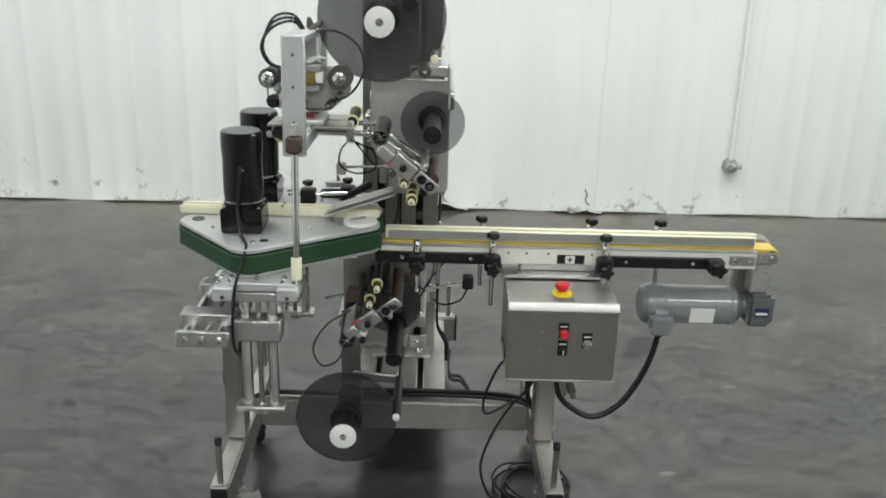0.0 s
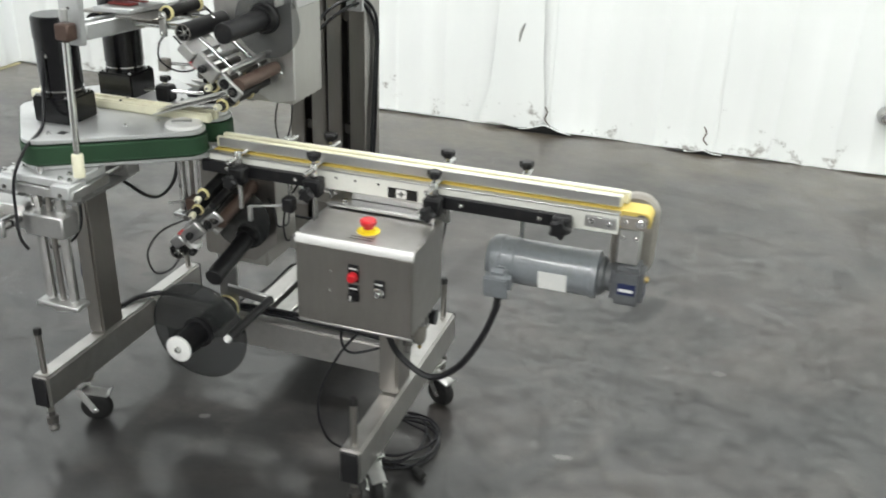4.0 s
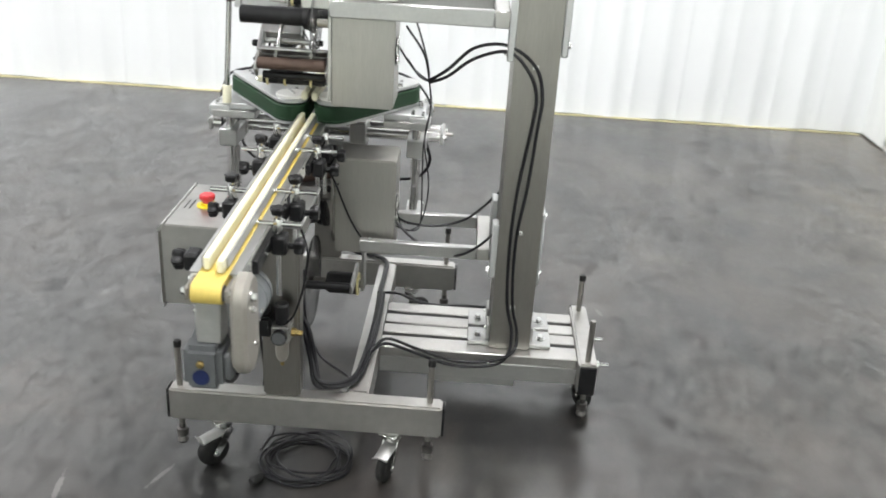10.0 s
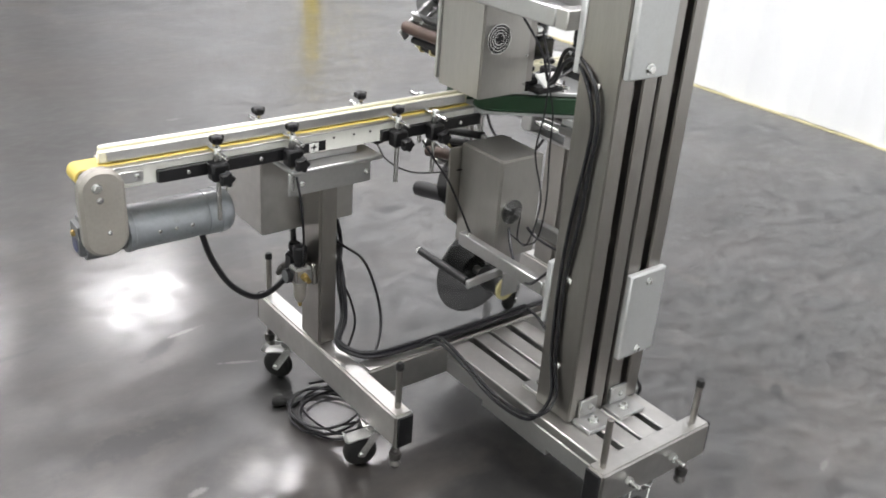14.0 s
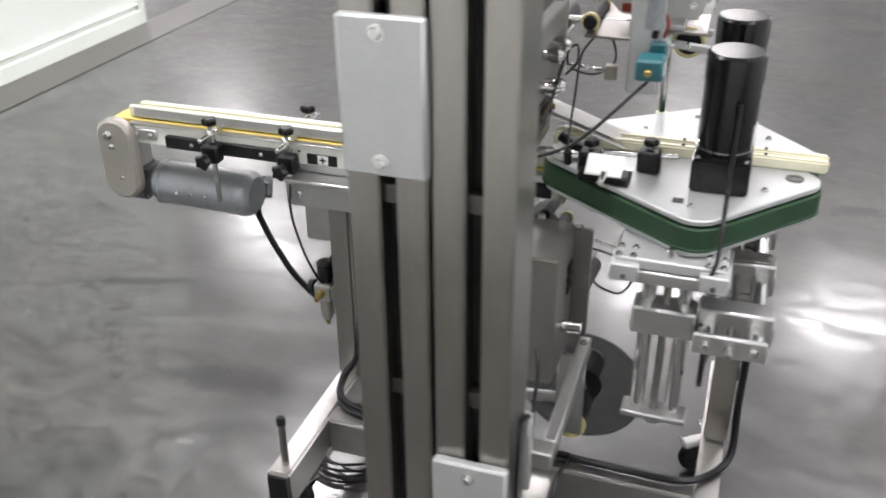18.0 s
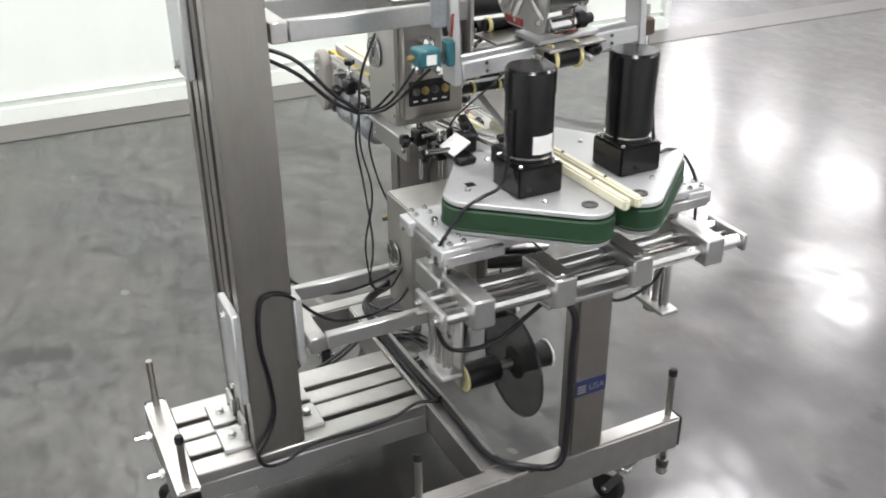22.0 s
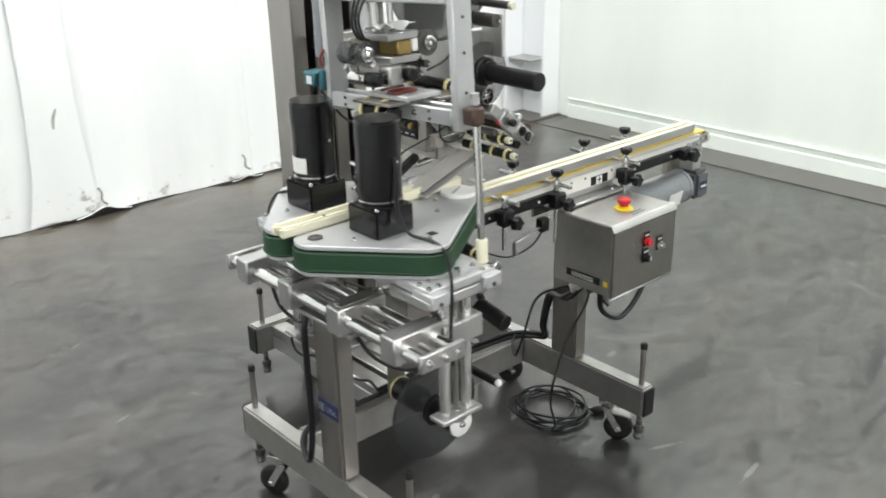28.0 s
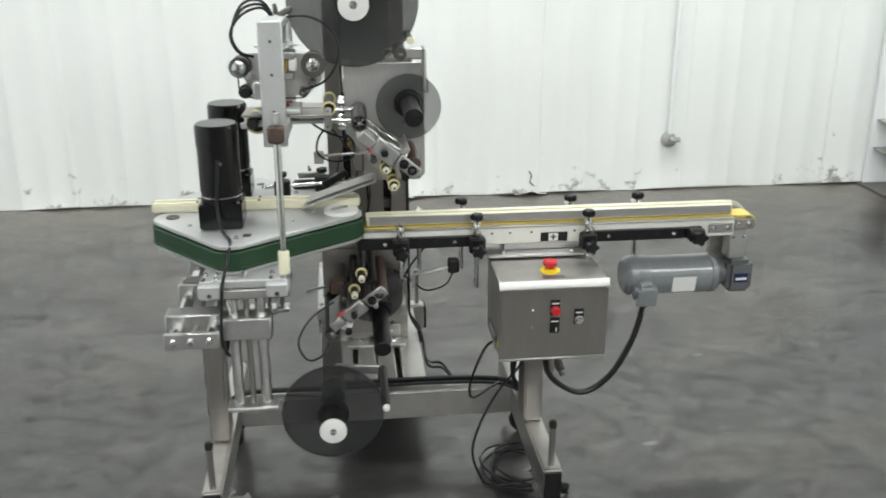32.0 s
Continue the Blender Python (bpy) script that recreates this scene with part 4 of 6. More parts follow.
bm = slab(rounded([(CX0, 0.8185, 0.01), (0.974, 0.8185, 0.0205), (0.974, 0.8605, 0.0205), (CX0, 0.8605, 0.01)], 10), -0.0295, 0.0295, 0.001, Matrix.Translation((0, MID, 0)) @ UPRIGHT_XZ)
part("belt", bm, YELLOW, conveyor, "worn yellow conveyor belt")
for s in (-1, 1):
    g = part("guide_rail", box(-0.12, 0.905 if s < 0 else 0.917, *sorted((MID + s * 0.008, MID + s * 0.022)), 0.8625, 0.891, 0.003), CREAM, conveyor, "cream plastic guide rail")
    part("guide_channel", box(-0.11, 0.90, *sorted((MID + s * 0.0225, MID + s * 0.0265)), 0.868, 0.89, 0.001), ALU, g)


def star_knob(at, axis, r=0.016, h=0.018):
    """A black lobed hand knob."""
    bm = bmesh.new()
    rings = []
    for z, k in ((0, 0.7), (0.25, 0.95), (0.8, 1.0), (1, 0.8)):
        rings.append([bm.verts.new((r * k * (1 + 0.17 * math.cos(5 * a)) * math.cos(a), r * k * (1 + 0.17 * math.cos(5 * a)) * math.sin(a), z * h)) for a in [2 * math.pi * i / 30 for i in range(30)]])
    for a, b in zip(rings, rings[1:]):
        for i in range(30):
            bm.faces.new((a[i], a[(i + 1) % 30], b[(i + 1) % 30], b[i]))
    bm.faces.new(rings[0])
    bm.faces.new(rings[-1])
    bmesh.ops.transform(bm, matrix=Matrix.Translation(at) @ AXES[axis].to_track_quat("Z", "Y").to_matrix().to_4x4(), verts=bm.verts)
    return bm


def guide_clamp(x, side, tall=True, drop=0.10):
    """The adjustable holder of a guide: block, upright pin, cross pin and two star knobs."""
    y = MID + side * 0.073
    c = thing("guide_clamp", (x, y, 0.78), "black guide clamp with chrome pins and star knobs", "guide clamp", "guide clamps along the conveyor")
    b = part("block", box(x - 0.022, x + 0.022, *sorted((MID + side * 0.0605, MID + side * 0.094)), 0.798, 0.842, 0.005), BLACK, c)
    part("cross_block", turned((x, y, 0.842), (x, y, 0.878), [(0, 0.009), (0.15, 0.011), (0.85, 0.011), (1, 0.009)], 14), CHROME, c)
    part("upright_pin", rod((x, y, 0.778 - drop), (x, y, 0.842), 0.0062), CHROME, c)
    part("cross_pin", rod((x, MID + side * 0.0265, 0.866), (x, MID + side * 0.125, 0.866), 0.0055), CHROME, c)
    if tall:
        k = part("top_knob", star_knob((x, y, 0.888), "z"), BLACK, c)
        part("stem", rod((x, y, 0.8785), (x, y, 0.8875), 0.006), CHROME, k)
    k = part("side_knob", star_knob((x, MID + side * 0.108, 0.815), "-y" if side < 0 else "y", 0.0175, 0.022), BLACK, c)
    part("stem", rod((x, MID + side * 0.0945, 0.815), (x, MID + side * 0.1075, 0.815), 0.007), BLACK, k)
    return c


for x, s, tall, drop in ((0.175, -1, True, 0.085), (0.48, -1, True, 0.03), (-0.03, -1, False, 0.05), (0.151, 1, True, 0.085), (0.464, 1, True, 0.05), (0.661, 1, True, 0.085), (0.03, 1, False, 0.08)):
    guide_clamp(x, s, tall, drop)
loose = thing("guide_clamp", (0.784, MID - 0.075, 0.79), "black clamp block with a lobed knob and no pin", "guide clamp", "guide clamps along the conveyor")
part("block", box(0.762, 0.806, MID - 0.094, MID - 0.0605, 0.806, 0.846, 0.006), BLACK, loose)
part("side_knob", star_knob((0.784, MID - 0.0945, 0.826), "-y", 0.021, 0.024), BLACK, loose)

bracket = thing("conveyor_bracket", (0.35, MID, 0.752), "folded aluminium bracket plate on top of the post", "bracket")
part("plate", box(0.205, 0.475, 2.385, 2.55, 0.7745, 0.786, 0.003), ALU, bracket)
part("saddle", box(0.255, 0.47, 2.4205, 2.50, 0.7865, 0.8065, 0.002), ALU, bracket)
part("back_flange", box(0.235, 0.475, 2.5265, 2.537, 0.715, 0.774, 0.002), ALU, bracket)
for x in (0.25, 0.44):
    bolt(bracket, (x, 2.537, 0.745), "y", 0.006)
    bolt(bracket, (x, 2.40, 0.786), "z", 0.006)

# photo eye on its thin bracket under the conveyor
eye = thing("photo_eye", (0.08, 2.36, 0.74), "small sensor on a thin steel bracket under the conveyor", "sensor")
part("bracket", tilted(0.10, 0.012, 0.004, Matrix.Translation((0.05, 2.375, 0.752)) @ Matrix.Rotation(-0.18, 4, "Y")), ALU, eye)
part("bracket_leg", box(-0.004, 0.006, 2.369, 2.381, 0.705, 0.744, 0.001), ALU, eye)
part("sensor", box(0.095, 0.125, 2.362, 2.39, 0.747, 0.785, 0.004), BLACK, eye)
part("cable", tube([(0.11, 2.376, 0.747), (0.09, 2.40, 0.70), (0.04, 2.44, 0.67), (0.0, 2.50, 0.68), (-0.06, 2.56, 0.70)], 0.0025, 6), CABLE, eye)

# ---------------------------------------------------------------- control box
panel_box = thing("control_box", (0.353, 2.3, 0.545), "stainless steel control box with a red emergency stop", "control box")
side = [(2.214, 0.562), (2.214, 0.765), (2.222, 0.773), (2.4195, 0.771), (2.4195, 0.562)]
bm = bmesh.new()
a = [bm.verts.new((0.212, y, z)) for y, z in side]
b = [bm.verts.new((0.494, y, z)) for y, z in side]
bm.faces.new(a)
bm.faces.new(b)
for k in range(5):
    bm.faces.new((a[k], a[(k + 1) % 5], b[(k + 1) % 5], b[k]))
bmesh.ops.bevel(bm, geom=bm.edges[:], offset=0.003, segments=2, affect="EDGES")
body = part("body", bm, STEEL_X, panel_box)
rim = [(2.2062, 0.7560), (2.2062, 0.7585), (2.2165, 0.7745), (2.2215, 0.7750), (2.2215, 0.770), (2.2132, 0.7560)]
bm = bmesh.new()
a = [bm.verts.new((0.209, y, z)) for y, z in rim]
b = [bm.verts.new((0.497, y, z)) for y, z in rim]
bm.faces.new(a)
bm.faces.new(b[::-1])
for k in range(6):
    bm.faces.new((a[(k + 1) % 6], a[k], b[k], b[(k + 1) % 6]))
bmesh.ops.recalc_face_normals(bm, faces=bm.faces[:])
part("lid_rim", bm, FACE, body, "bright folded rim")
door = part("door", box(0.211, 0.495, 2.2072, 2.2135, 0.560, 0.7555, 0.003, 2), STEEL, panel_box)
part("lower_lip", box(0.211, 0.495, 2.2085, 2.2135, 0.552, 0.5595, 0.002), STEEL_X, body)
ex, ey, ez = 0.356, 2.29, 0.770
stop = part("emergency_stop", turned((ex, ey, ez + 0.0105), (ex, ey, ez + 0.0325), [(0, 0.0125), (0.3, 0.0125), (0.35, 0.017), (0.55, 0.0195), (0.85, 0.0195), (1, 0.016)], 24), RED, panel_box, "red mushroom push button")
part("legend_ring", turned((ex, ey, ez + 0.002), (ex, ey, ez + 0.0045), [(0, 0.027), (1, 0.027)], 28), SAFETY, stop, "yellow ring plate")
part("collar", turned((ex, ey, ez + 0.0047), (ex, ey, ez + 0.0103), [(0, 0.016), (1, 0.016)], 20), SAFETY, stop)
for k in range(2):
    part("engraving", box(0.33, 0.385, 2.25 - 0.012 * k, 2.2535 - 0.012 * k, 0.7732, 0.7739, 0), DARK_STEEL, body)


def selector(x, z, knob, mat, lens=False):
    s = part("selector", box(x - 0.013, x + 0.013, 2.2035, 2.2068, z - 0.014, z + 0.029, 0.002), BLACK, door, "black switch with its legend plate")
    part("legend_bar", box(x - 0.009, x + 0.009, 2.2025, 2.2033, z + 0.018, z + 0.021, 0), PAPER, s)
    return part("knob", turned((x, 2.2033, z), (x, 2.188, z), [(0, 0.0125), (0.3, 0.0125), (0.35, 0.010), (0.85, knob), (1, knob * 0.85)], 20), mat, s)


selector(0.355, 0.696, 0.0105, RED)
selector(0.355, 0.646, 0.009, BLACK)
selector(0.418, 0.668, 0.008, CHROME)
part("pointer", box(0.3538, 0.3562, 2.1835, 2.1875, 0.642, 0.655, 0.0008), PAPER, door)
for x, z in ((0.297, 0.698), (0.296, 0.648)):
    bolt(door, (x, 2.2072, z), "-y", 0.0022)
part("rating_plate", box(0.2085, 0.2115, 2.25, 2.37, 0.590, 0.610, 0.0005), BLACK, body, "black nameplate with unreadable print")
part("rating_mark", box(0.2108, 0.2118, 2.224, 2.238, 0.592, 0.606, 0), SAFETY, body)
for k in range(3):
    part("print_bar", box(0.2078, 0.2084, 2.27, 2.35, 0.594 + 0.005 * k, 0.596 + 0.005 * k, 0), PAPER, body)
for k in range(5):
    x = 0.228 + 0.021 * k
    part("cable_gland", turned((x, 2.36, 0.562), (x, 2.36, 0.530), [(0, 0.012), (0.5, 0.012), (0.55, 0.009), (1, 0.007)], 6), CHROME, body)

# ---------------------------------------------------------------- gear motor at the conveyor's end
motor = thing("gear_motor", (0.75, 2.43, 0.69), "grey enamelled gear motor under the conveyor's end", "motor")
my, mz = 2.452, 0.683
barrel = part("barrel", turned((0.605, my, mz), (0.872, my, mz), [(0, 0.040), (0.03, 0.053), (0.06, 0.0565), (0.25, 0.0565), (0.255, 0.0545), (0.93, 0.0545), (0.935, 0.0565), (0.985, 0.0565), (1, 0.045)], 36), GREY_PAINT, motor)
part("name_plate", slab([(-0.034, -0.024), (0.034, -0.024), (0.034, 0.024), (-0.034, 0.024)], 0, 0.001, 0, Matrix.Translation((0.770, my - 0.0535, mz - 0.012)) @ Matrix.Rotation(0.20, 4, "X") @ UPRIGHT_XZ), PAPER, barrel, "white rating plate")
part("wire_box", tilted(0.064, 0.05, 0.064, Matrix.Translation((0.648, my - 0.078, mz - 0.022)) @ Matrix.Rotation(0.25, 4, "X"), 0.016, 3), GREY_PAINT, motor)
part("wire_box_neck", rod((0.648, my - 0.03, mz - 0.012), (0.648, my - 0.056, mz - 0.016), 0.024, 20), GREY_PAINT, motor)
part("wire_box_lid", tilted(0.058, 0.006, 0.058, Matrix.Translation((0.648, my - 0.1035, mz - 0.0285)) @ Matrix.Rotation(0.25, 4, "X"), 0.003, 2), GREY_PAINT, motor)
part("cord_grip", turned((0.650, my - 0.072, mz - 0.053), (0.646, my - 0.066, mz - 0.085), [(0, 0.013), (0.4, 0.013), (0.5, 0.009), (1, 0.007)], 14), BLACK, motor)
part("neck", rod((0.8725, my, mz), (0.90, my, mz), 0.033, 24), GREY_DARK, motor)
part("bell_ring", turned((0.8728, my, mz), (0.886, my, mz), [(0, 0.047), (0.5, 0.047), (1, 0.038)], 28), GREY_DARK, motor)
gear = part("gear_case", box(0.9005, 0.976, my - 0.045, my + 0.032, mz - 0.05, mz + 0.046, 0.012, 2), GREY_DARK, motor)
part("blue_plate", box(0.919, 0.959, my - 0.0467, my - 0.0452, mz - 0.018, mz + 0.010, 0.0005), BLUE, gear, "small blue maker's plate")
part("plate_bar", box(0.923, 0.955, my - 0.0475, my - 0.0468, mz - 0.010, mz - 0.003, 0), PAPER, gear)
part("end_label", turned((0.976, my - 0.008, mz - 0.018), (0.9772, my - 0.008, mz - 0.018), [(0, 0.017), (1, 0.017)], 20), BLUE, gear, "round blue label")
part("vent_plug", turned((0.976, my - 0.008, mz + 0.012), (0.984, my - 0.008, mz + 0.012), [(0, 0.008), (0.6, 0.008), (1, 0.005)], 6), BRASS, gear)
part("hanger_plate", box(0.905, 0.955, my - 0.02, my + 0.03, mz + 0.0465, 0.8175, 0.003), GALV, motor)
for x in (0.915, 0.945):
    bolt(motor, (x, my - 0.02, 0.795), "-y", 0.004)
part("side_plate", box(0.915, 0.965, my + 0.0325, 2.5035, mz - 0.03, mz + 0.03, 0.006), GREY_DARK, motor)
part("end_bell", turned((0.604, my, mz), (0.64, my, mz), [(0, 0.043), (0.25, 0.053), (0.9, 0.0585), (1, 0.0585)], 32), GREY_PAINT, motor)
cover = part("chain_cover", slab(rounded([(0.880, 0.664, 0.048), (0.982, 0.664, 0.048), (0.984, 0.872, 0.048), (0.882, 0.872, 0.048)], 10), -0.017, 0.017, 0.008, Matrix.Translation((0, 2.522, 0)) @ UPRIGHT_XZ), GUARD, motor, "oval cast chain cover")
for x, z, r in ((0.945, 0.833, 0.009), (0.940, 0.803, 0.006), (0.925, 0.722, 0.004)):
    bolt(cover, (x, 2.539, z), "y", r)
for dx in (0.72, 0.76, 0.80):
    bolt(barrel, (dx, my + 0.0545, mz), "y", 0.0035)

# ---------------------------------------------------------------- gripping belt units
PULLEYS = [(-0.616, 0.062, 0.050), (-0.45, 0.246, 0.054), (-0.182, 0.062, 0.050)]


def belt_unit(s):
    """Top plate, green belt round its pulleys, lower plate, motor with gear head. s: -1 front, 1 back."""
    label = "aluminium belt table with green foam belt and black motor"
    u = thing("gripper_belt_unit", (-0.42, MID + s * 0.15, 0.85), label, "belt drive", "pair of gripping belt units")

    def outline(grow):
        return [(x, MID + s * y) for x, y in hull(PULLEYS, grow)]

    part("top_plate", slab(outline(0.0), 0.9095, 0.921, 0.002), PLATE, u)
    belt = part("belt", slab(outline(0.004), 0.8575, 0.9055, 0.003), GREEN, u, "green foam belt")
    part("belt_ridge", slab(outline(0.0062), 0.8615, 0.8655, 0.001), GREEN, u, "raised seam of the belt")
    part("belt_lip", slab(outline(-0.007), 0.9058, 0.9092, 0), RUBBER, u)
    part("lower_plate", slab(outline(-0.002), 0.8465, 0.857, 0.002), PLATE, u)
    part("guide_bar", box(-0.678, -0.135, *sorted((MID + s * 0.006, MID + s * 0.024)), 0.9215, 0.946, 0.004, 2), CREAM, u, "cream plastic guide bar")
    for x in (-0.56, -0.40, -0.25):
        bolt(u, (x, MID + s * 0.015, 0.946), "z", 0.003, DARK_STEEL)
    mx, my_ = -0.481, MID + s * 0.126
    gearhead = part("gear_head", box(mx - 0.053, mx + 0.053, my_ - 0.053, my_ + 0.053, 0.9215, 0.987, 0.004, 2), BLACK_PAINT, u)
    can = part("motor_can", turned((mx, my_, 0.9875), (mx, my_, 1.181), [(0, 0.052), (0.03, 0.052), (0.035, 0.049), (0.12, 0.049), (0.125, 0.051), (0.72, 0.051), (0.725, 0.0525), (0.97, 0.0525), (1, 0.048)], 36), BLACK_PAINT, u, "glossy black motor")
    part("seal_ring", turned((mx, my_, 1.0), (mx, my_, 1.003), [(0, 0.0515), (1, 0.0515)], 36), CHROME, can)
    for ax, ay in ((-1, -1), (-1, 1), (1, -1), (1, 1)):
        bolt(gearhead, (mx + ax * 0.043, my_ + ay * 0.043, 0.987), "z", 0.004)
    bolt(can, (mx + 0.01, my_ - 0.0525, 1.09), "-y", 0.003)
    if s > 0:
        arc = [math.radians(158 + 8 * k) for k in range(8)]
        bm = shell([[(mx + 0.0522 * math.cos(a), my_ + 0.0522 * math.sin(a), z) for a in arc] for z in (1.012, 1.05)], (0.0008, 0, 0))
        sticker = part("rating_label", bm, PAPER, can, "white rating label")
    part("bearing_cap", pipe((-0.618, MID + s * 0.062, 0.9212), (-0.618, MID + s * 0.062, 0.9235), 0.017, 0.009), DARK_STEEL, u)
    part("bearing_hub", turned((-0.618, MID + s * 0.062, 0.9212), (-0.618, MID + s * 0.062, 0.9225), [(0, 0.0085), (1, 0.008)], 16), GREY_DARK, u)
    part("end_disc", turned((-0.185, MID + s * 0.062, 0.9212), (-0.185, MID + s * 0.062, 0.930), [(0, 0.045), (0.8, 0.045), (1, 0.043)], 32), WHITE, u, "white plastic end disc")
    part("disc_clip", tilted(0.05, 0.007, 0.005, Matrix.Translation((-0.19, MID + s * 0.062, 0.9328)) @ Matrix.Rotation(0.5, 4, "Z")), ALU, u)
    for x, y in ((-0.565, 0.135), (-0.31, 0.125), (-0.44, 0.245), (-0.26, 0.06)):
        bolt(u, (x, MID + s * y, 0.921), "z", 0.005)
    part("small_tag", box(-0.425, -0.405, *sorted((MID + s * 0.215, MID + s * 0.235)), 0.9212, 0.922, 0), BLACK, u)
    return u


belt_front = belt_unit(-1)
belt_back = belt_unit(1)

# label applicator foot and its brush block on the back unit
applicator = thing("wipe_down_block", (-0.27, 2.58, 0.9212), "black clamp blocks with a wipe-down brush on the belt table", "clamp block")
for x, y in ((-0.345, 2.565), (-0.235, 2.60)):
    b = part("block", box(x - 0.022, x + 0.022, y - 0.02, y + 0.02, 0.9215, 0.965, 0.005), BLACK, applicator)
    part("stem", rod((x, y, 0.965), (x, y, 0.974), 0.006), CHROME, b)
    part("knob", star_knob((x, y, 0.974), "z", 0.014, 0.014), BLACK, b)
part("cross_pin", rod((-0.40, 2.548, 0.95), (-0.16, 2.59, 0.95), 0.005), CHROME, applicator)
part("finger", tilted(0.075, 0.022, 0.02, Matrix.Translation((-0.20, 2.575, 0.962)) @ Matrix.Rotation(-0.5, 4, "Y"), 0.004), BLACK, applicator)
part("shoe", tilted(0.07, 0.05, 0.006, Matrix.Translation((-0.27, 2.645, 0.956)) @ Matrix.Rotation(-0.55, 4, "X")), WHITE, applicator, "white plastic shoe")
part("adjuster", rod((-0.275, 2.66, 0.948), (-0.275, 2.72, 0.952), 0.006), CHROME, applicator)
part("adjuster_pin", rod((-0.275, 2.70, 0.935), (-0.275, 2.70, 0.968), 0.003), DARK_STEEL, applicator)
part("shoe_body", box(-0.32, -0.22, 2.615, 2.66, 0.9215, 0.94, 0.005), BLACK, applicator)
part("roller_shaft", rod((-0.16, 2.59, 0.95), (-0.10, 2.60, 0.95), 0.009), CHROME, applicator)

# ---------------------------------------------------------------- cross slide and lifts under the belts
slide = thing("cross_slide", (-0.56, MID, 0.70), "aluminium cross slide with two polished shafts", "slide unit")
for x, r in ((-0.584, 0.0165), (-0.501, 0.0165)):
    part("shaft", rod((x, 2.072, 0.7245), (x, 2.835, 0.7245), r, 24), CHROME, slide)
part("lead_screw", rod((-0.5425, 2.045, 0.7245), (-0.5425, 2.876, 0.7245), 0.0065), STEEL, slide)
for y0, y1 in ((2.059, 2.0715), (2.8355, 2.848)):
    e = part("end_plate", box(-0.605, -0.478, y0, y1, 0.704, 0.745, 0.003), ALU, slide)
    out = "-y" if y0 < MID else "y"
    for x in (-0.584, -0.501, -0.5425):
        bolt(e, (x, y0 if y0 < MID else y1, 0.7245), out, 0.007)
for y0, y1 in ((2.335, 2.387), (2.533, 2.588)):
    b = part("fixed_block", box(-0.613, -0.474, y0, y1, 0.690, 0.759, 0.004), ALU, slide)
    for x in (-0.597, -0.49):
        bolt(b, (x, (y0 + y1) / 2, 0.759), "z", 0.005)
    part("cap_plate", box(-0.60, -0.488, y0 + 0.006, y1 - 0.006, 0.7595, 0.7635, 0.001), STEEL, b)
part("post_flange", box(-0.59, -0.49, 2.332, 2.59, 0.678, 0.6895, 0.002), ALU, slide)


def lift(s):
    """A vertical lift on the slide: carriage block, twin shafts, foot plate and top plates."""
    yc = MID + s * 0.302
    t = thing("lift_unit", (-0.42, yc, 0.47), "aluminium lift with twin vertical shafts on the cross slide", "lift unit", "pair of lift units")
    y0, y1 = sorted((yc - s * 0.028, yc + s * 0.032))
    b = part("carriage_block", box(-0.614, -0.4785, *sorted((yc - s * 0.03, yc + s * 0.022)), 0.694, 0.759, 0.004), ALU, t)
    part("lift_block", box(-0.478, -0.362, y0, y1, 0.690, 0.747, 0.004), ALU, t)
    for x in (-0.455, -0.388):
        part("shaft", rod((x, yc, 0.503), (x, yc, 0.799), 0.0135, 20), CHROME, t)
    part("lead_screw", rod((-0.4215, yc, 0.495), (-0.4215, yc, 0.79), 0.007), STEEL, t)
    foot = part("foot_plate", box(-0.484, -0.36, y0 + 0.004, y1 - 0.004, 0.4895, 0.5025, 0.003), ALU, t)
    bolt(foot, (-0.4215, yc, 0.5025), "z", 0.007)
    part("dial", turned((-0.4215, yc, 0.489), (-0.4215, yc, 0.479), [(0, 0.026), (0.7, 0.026), (1, 0.02)], 24), ALU, foot)
    head = part("head_plate", box(-0.528, -0.314, *sorted((yc - s * 0.10, yc + s * 0.036)), 0.7995, 0.8245, 0.003), ALU, t)
    top = part("tilt_plate", box(-0.52, -0.322, *sorted((yc - s * 0.10, yc + s * 0.03)), 0.825, 0.8462, 0.003), PLATE, t)
    for x in (-0.50, -0.342):
        c = part("corner_clamp", box(x - 0.026, x + 0.026, *sorted((yc - s * 0.02, yc + s * 0.046)), 0.805, 0.8385, 0.003), PLATE, t)
        for dx in (-0.013, 0.013):
            bolt(top, (x + dx, yc + s * 0.022, 0.8462), "z", 0.005)
            bolt(top, (x + dx, yc - s * 0.01, 0.8462), "z", 0.005)
        bolt(c, (x, yc + s * 0.046, 0.815), "-y" if s < 0 else "y", 0.004, DARK_STEEL)
    part("tie_bar", box(-0.505, -0.462, *sorted((MID + s * 0.004, yc - s * 0.1005)), 0.803, 0.843, 0.002), ALU, t)
    part("centre_pin", rod((-0.42, yc + s * 0.01, 0.8465), (-0.42, yc + s * 0.01, 0.866), 0.008), CHROME, t)
    return t


lift_front = lift(-1)
lift_back = lift(1)

# ---------------------------------------------------------------- label heads
def roller(parent, x, z, y0, y1, r, mat, rings=0, ring_mat=None, shaft=0.005, name="roller"):
    """A roller on its shaft, with retaining rings at its ends."""
    o = part(name, rod((x, y1, z), (x, y0 + 0.006, z), r, 20), mat, parent)
    part("shaft", rod((x, y0 - 0.006, z), (x, y0 + 0.0058, z), shaft), CHROME, o)
    for k in range(rings):
        y = y0 + 0.004 + (y1 - y0 - 0.02) * k / max(rings - 1, 1)
        part("collar", pipe((x, y, z), (x, y + 0.008, z), r * 1.3, r + 0.0003, 18), ring_mat or CREAM_OLD, o, "yellowed plastic collar")
    return o


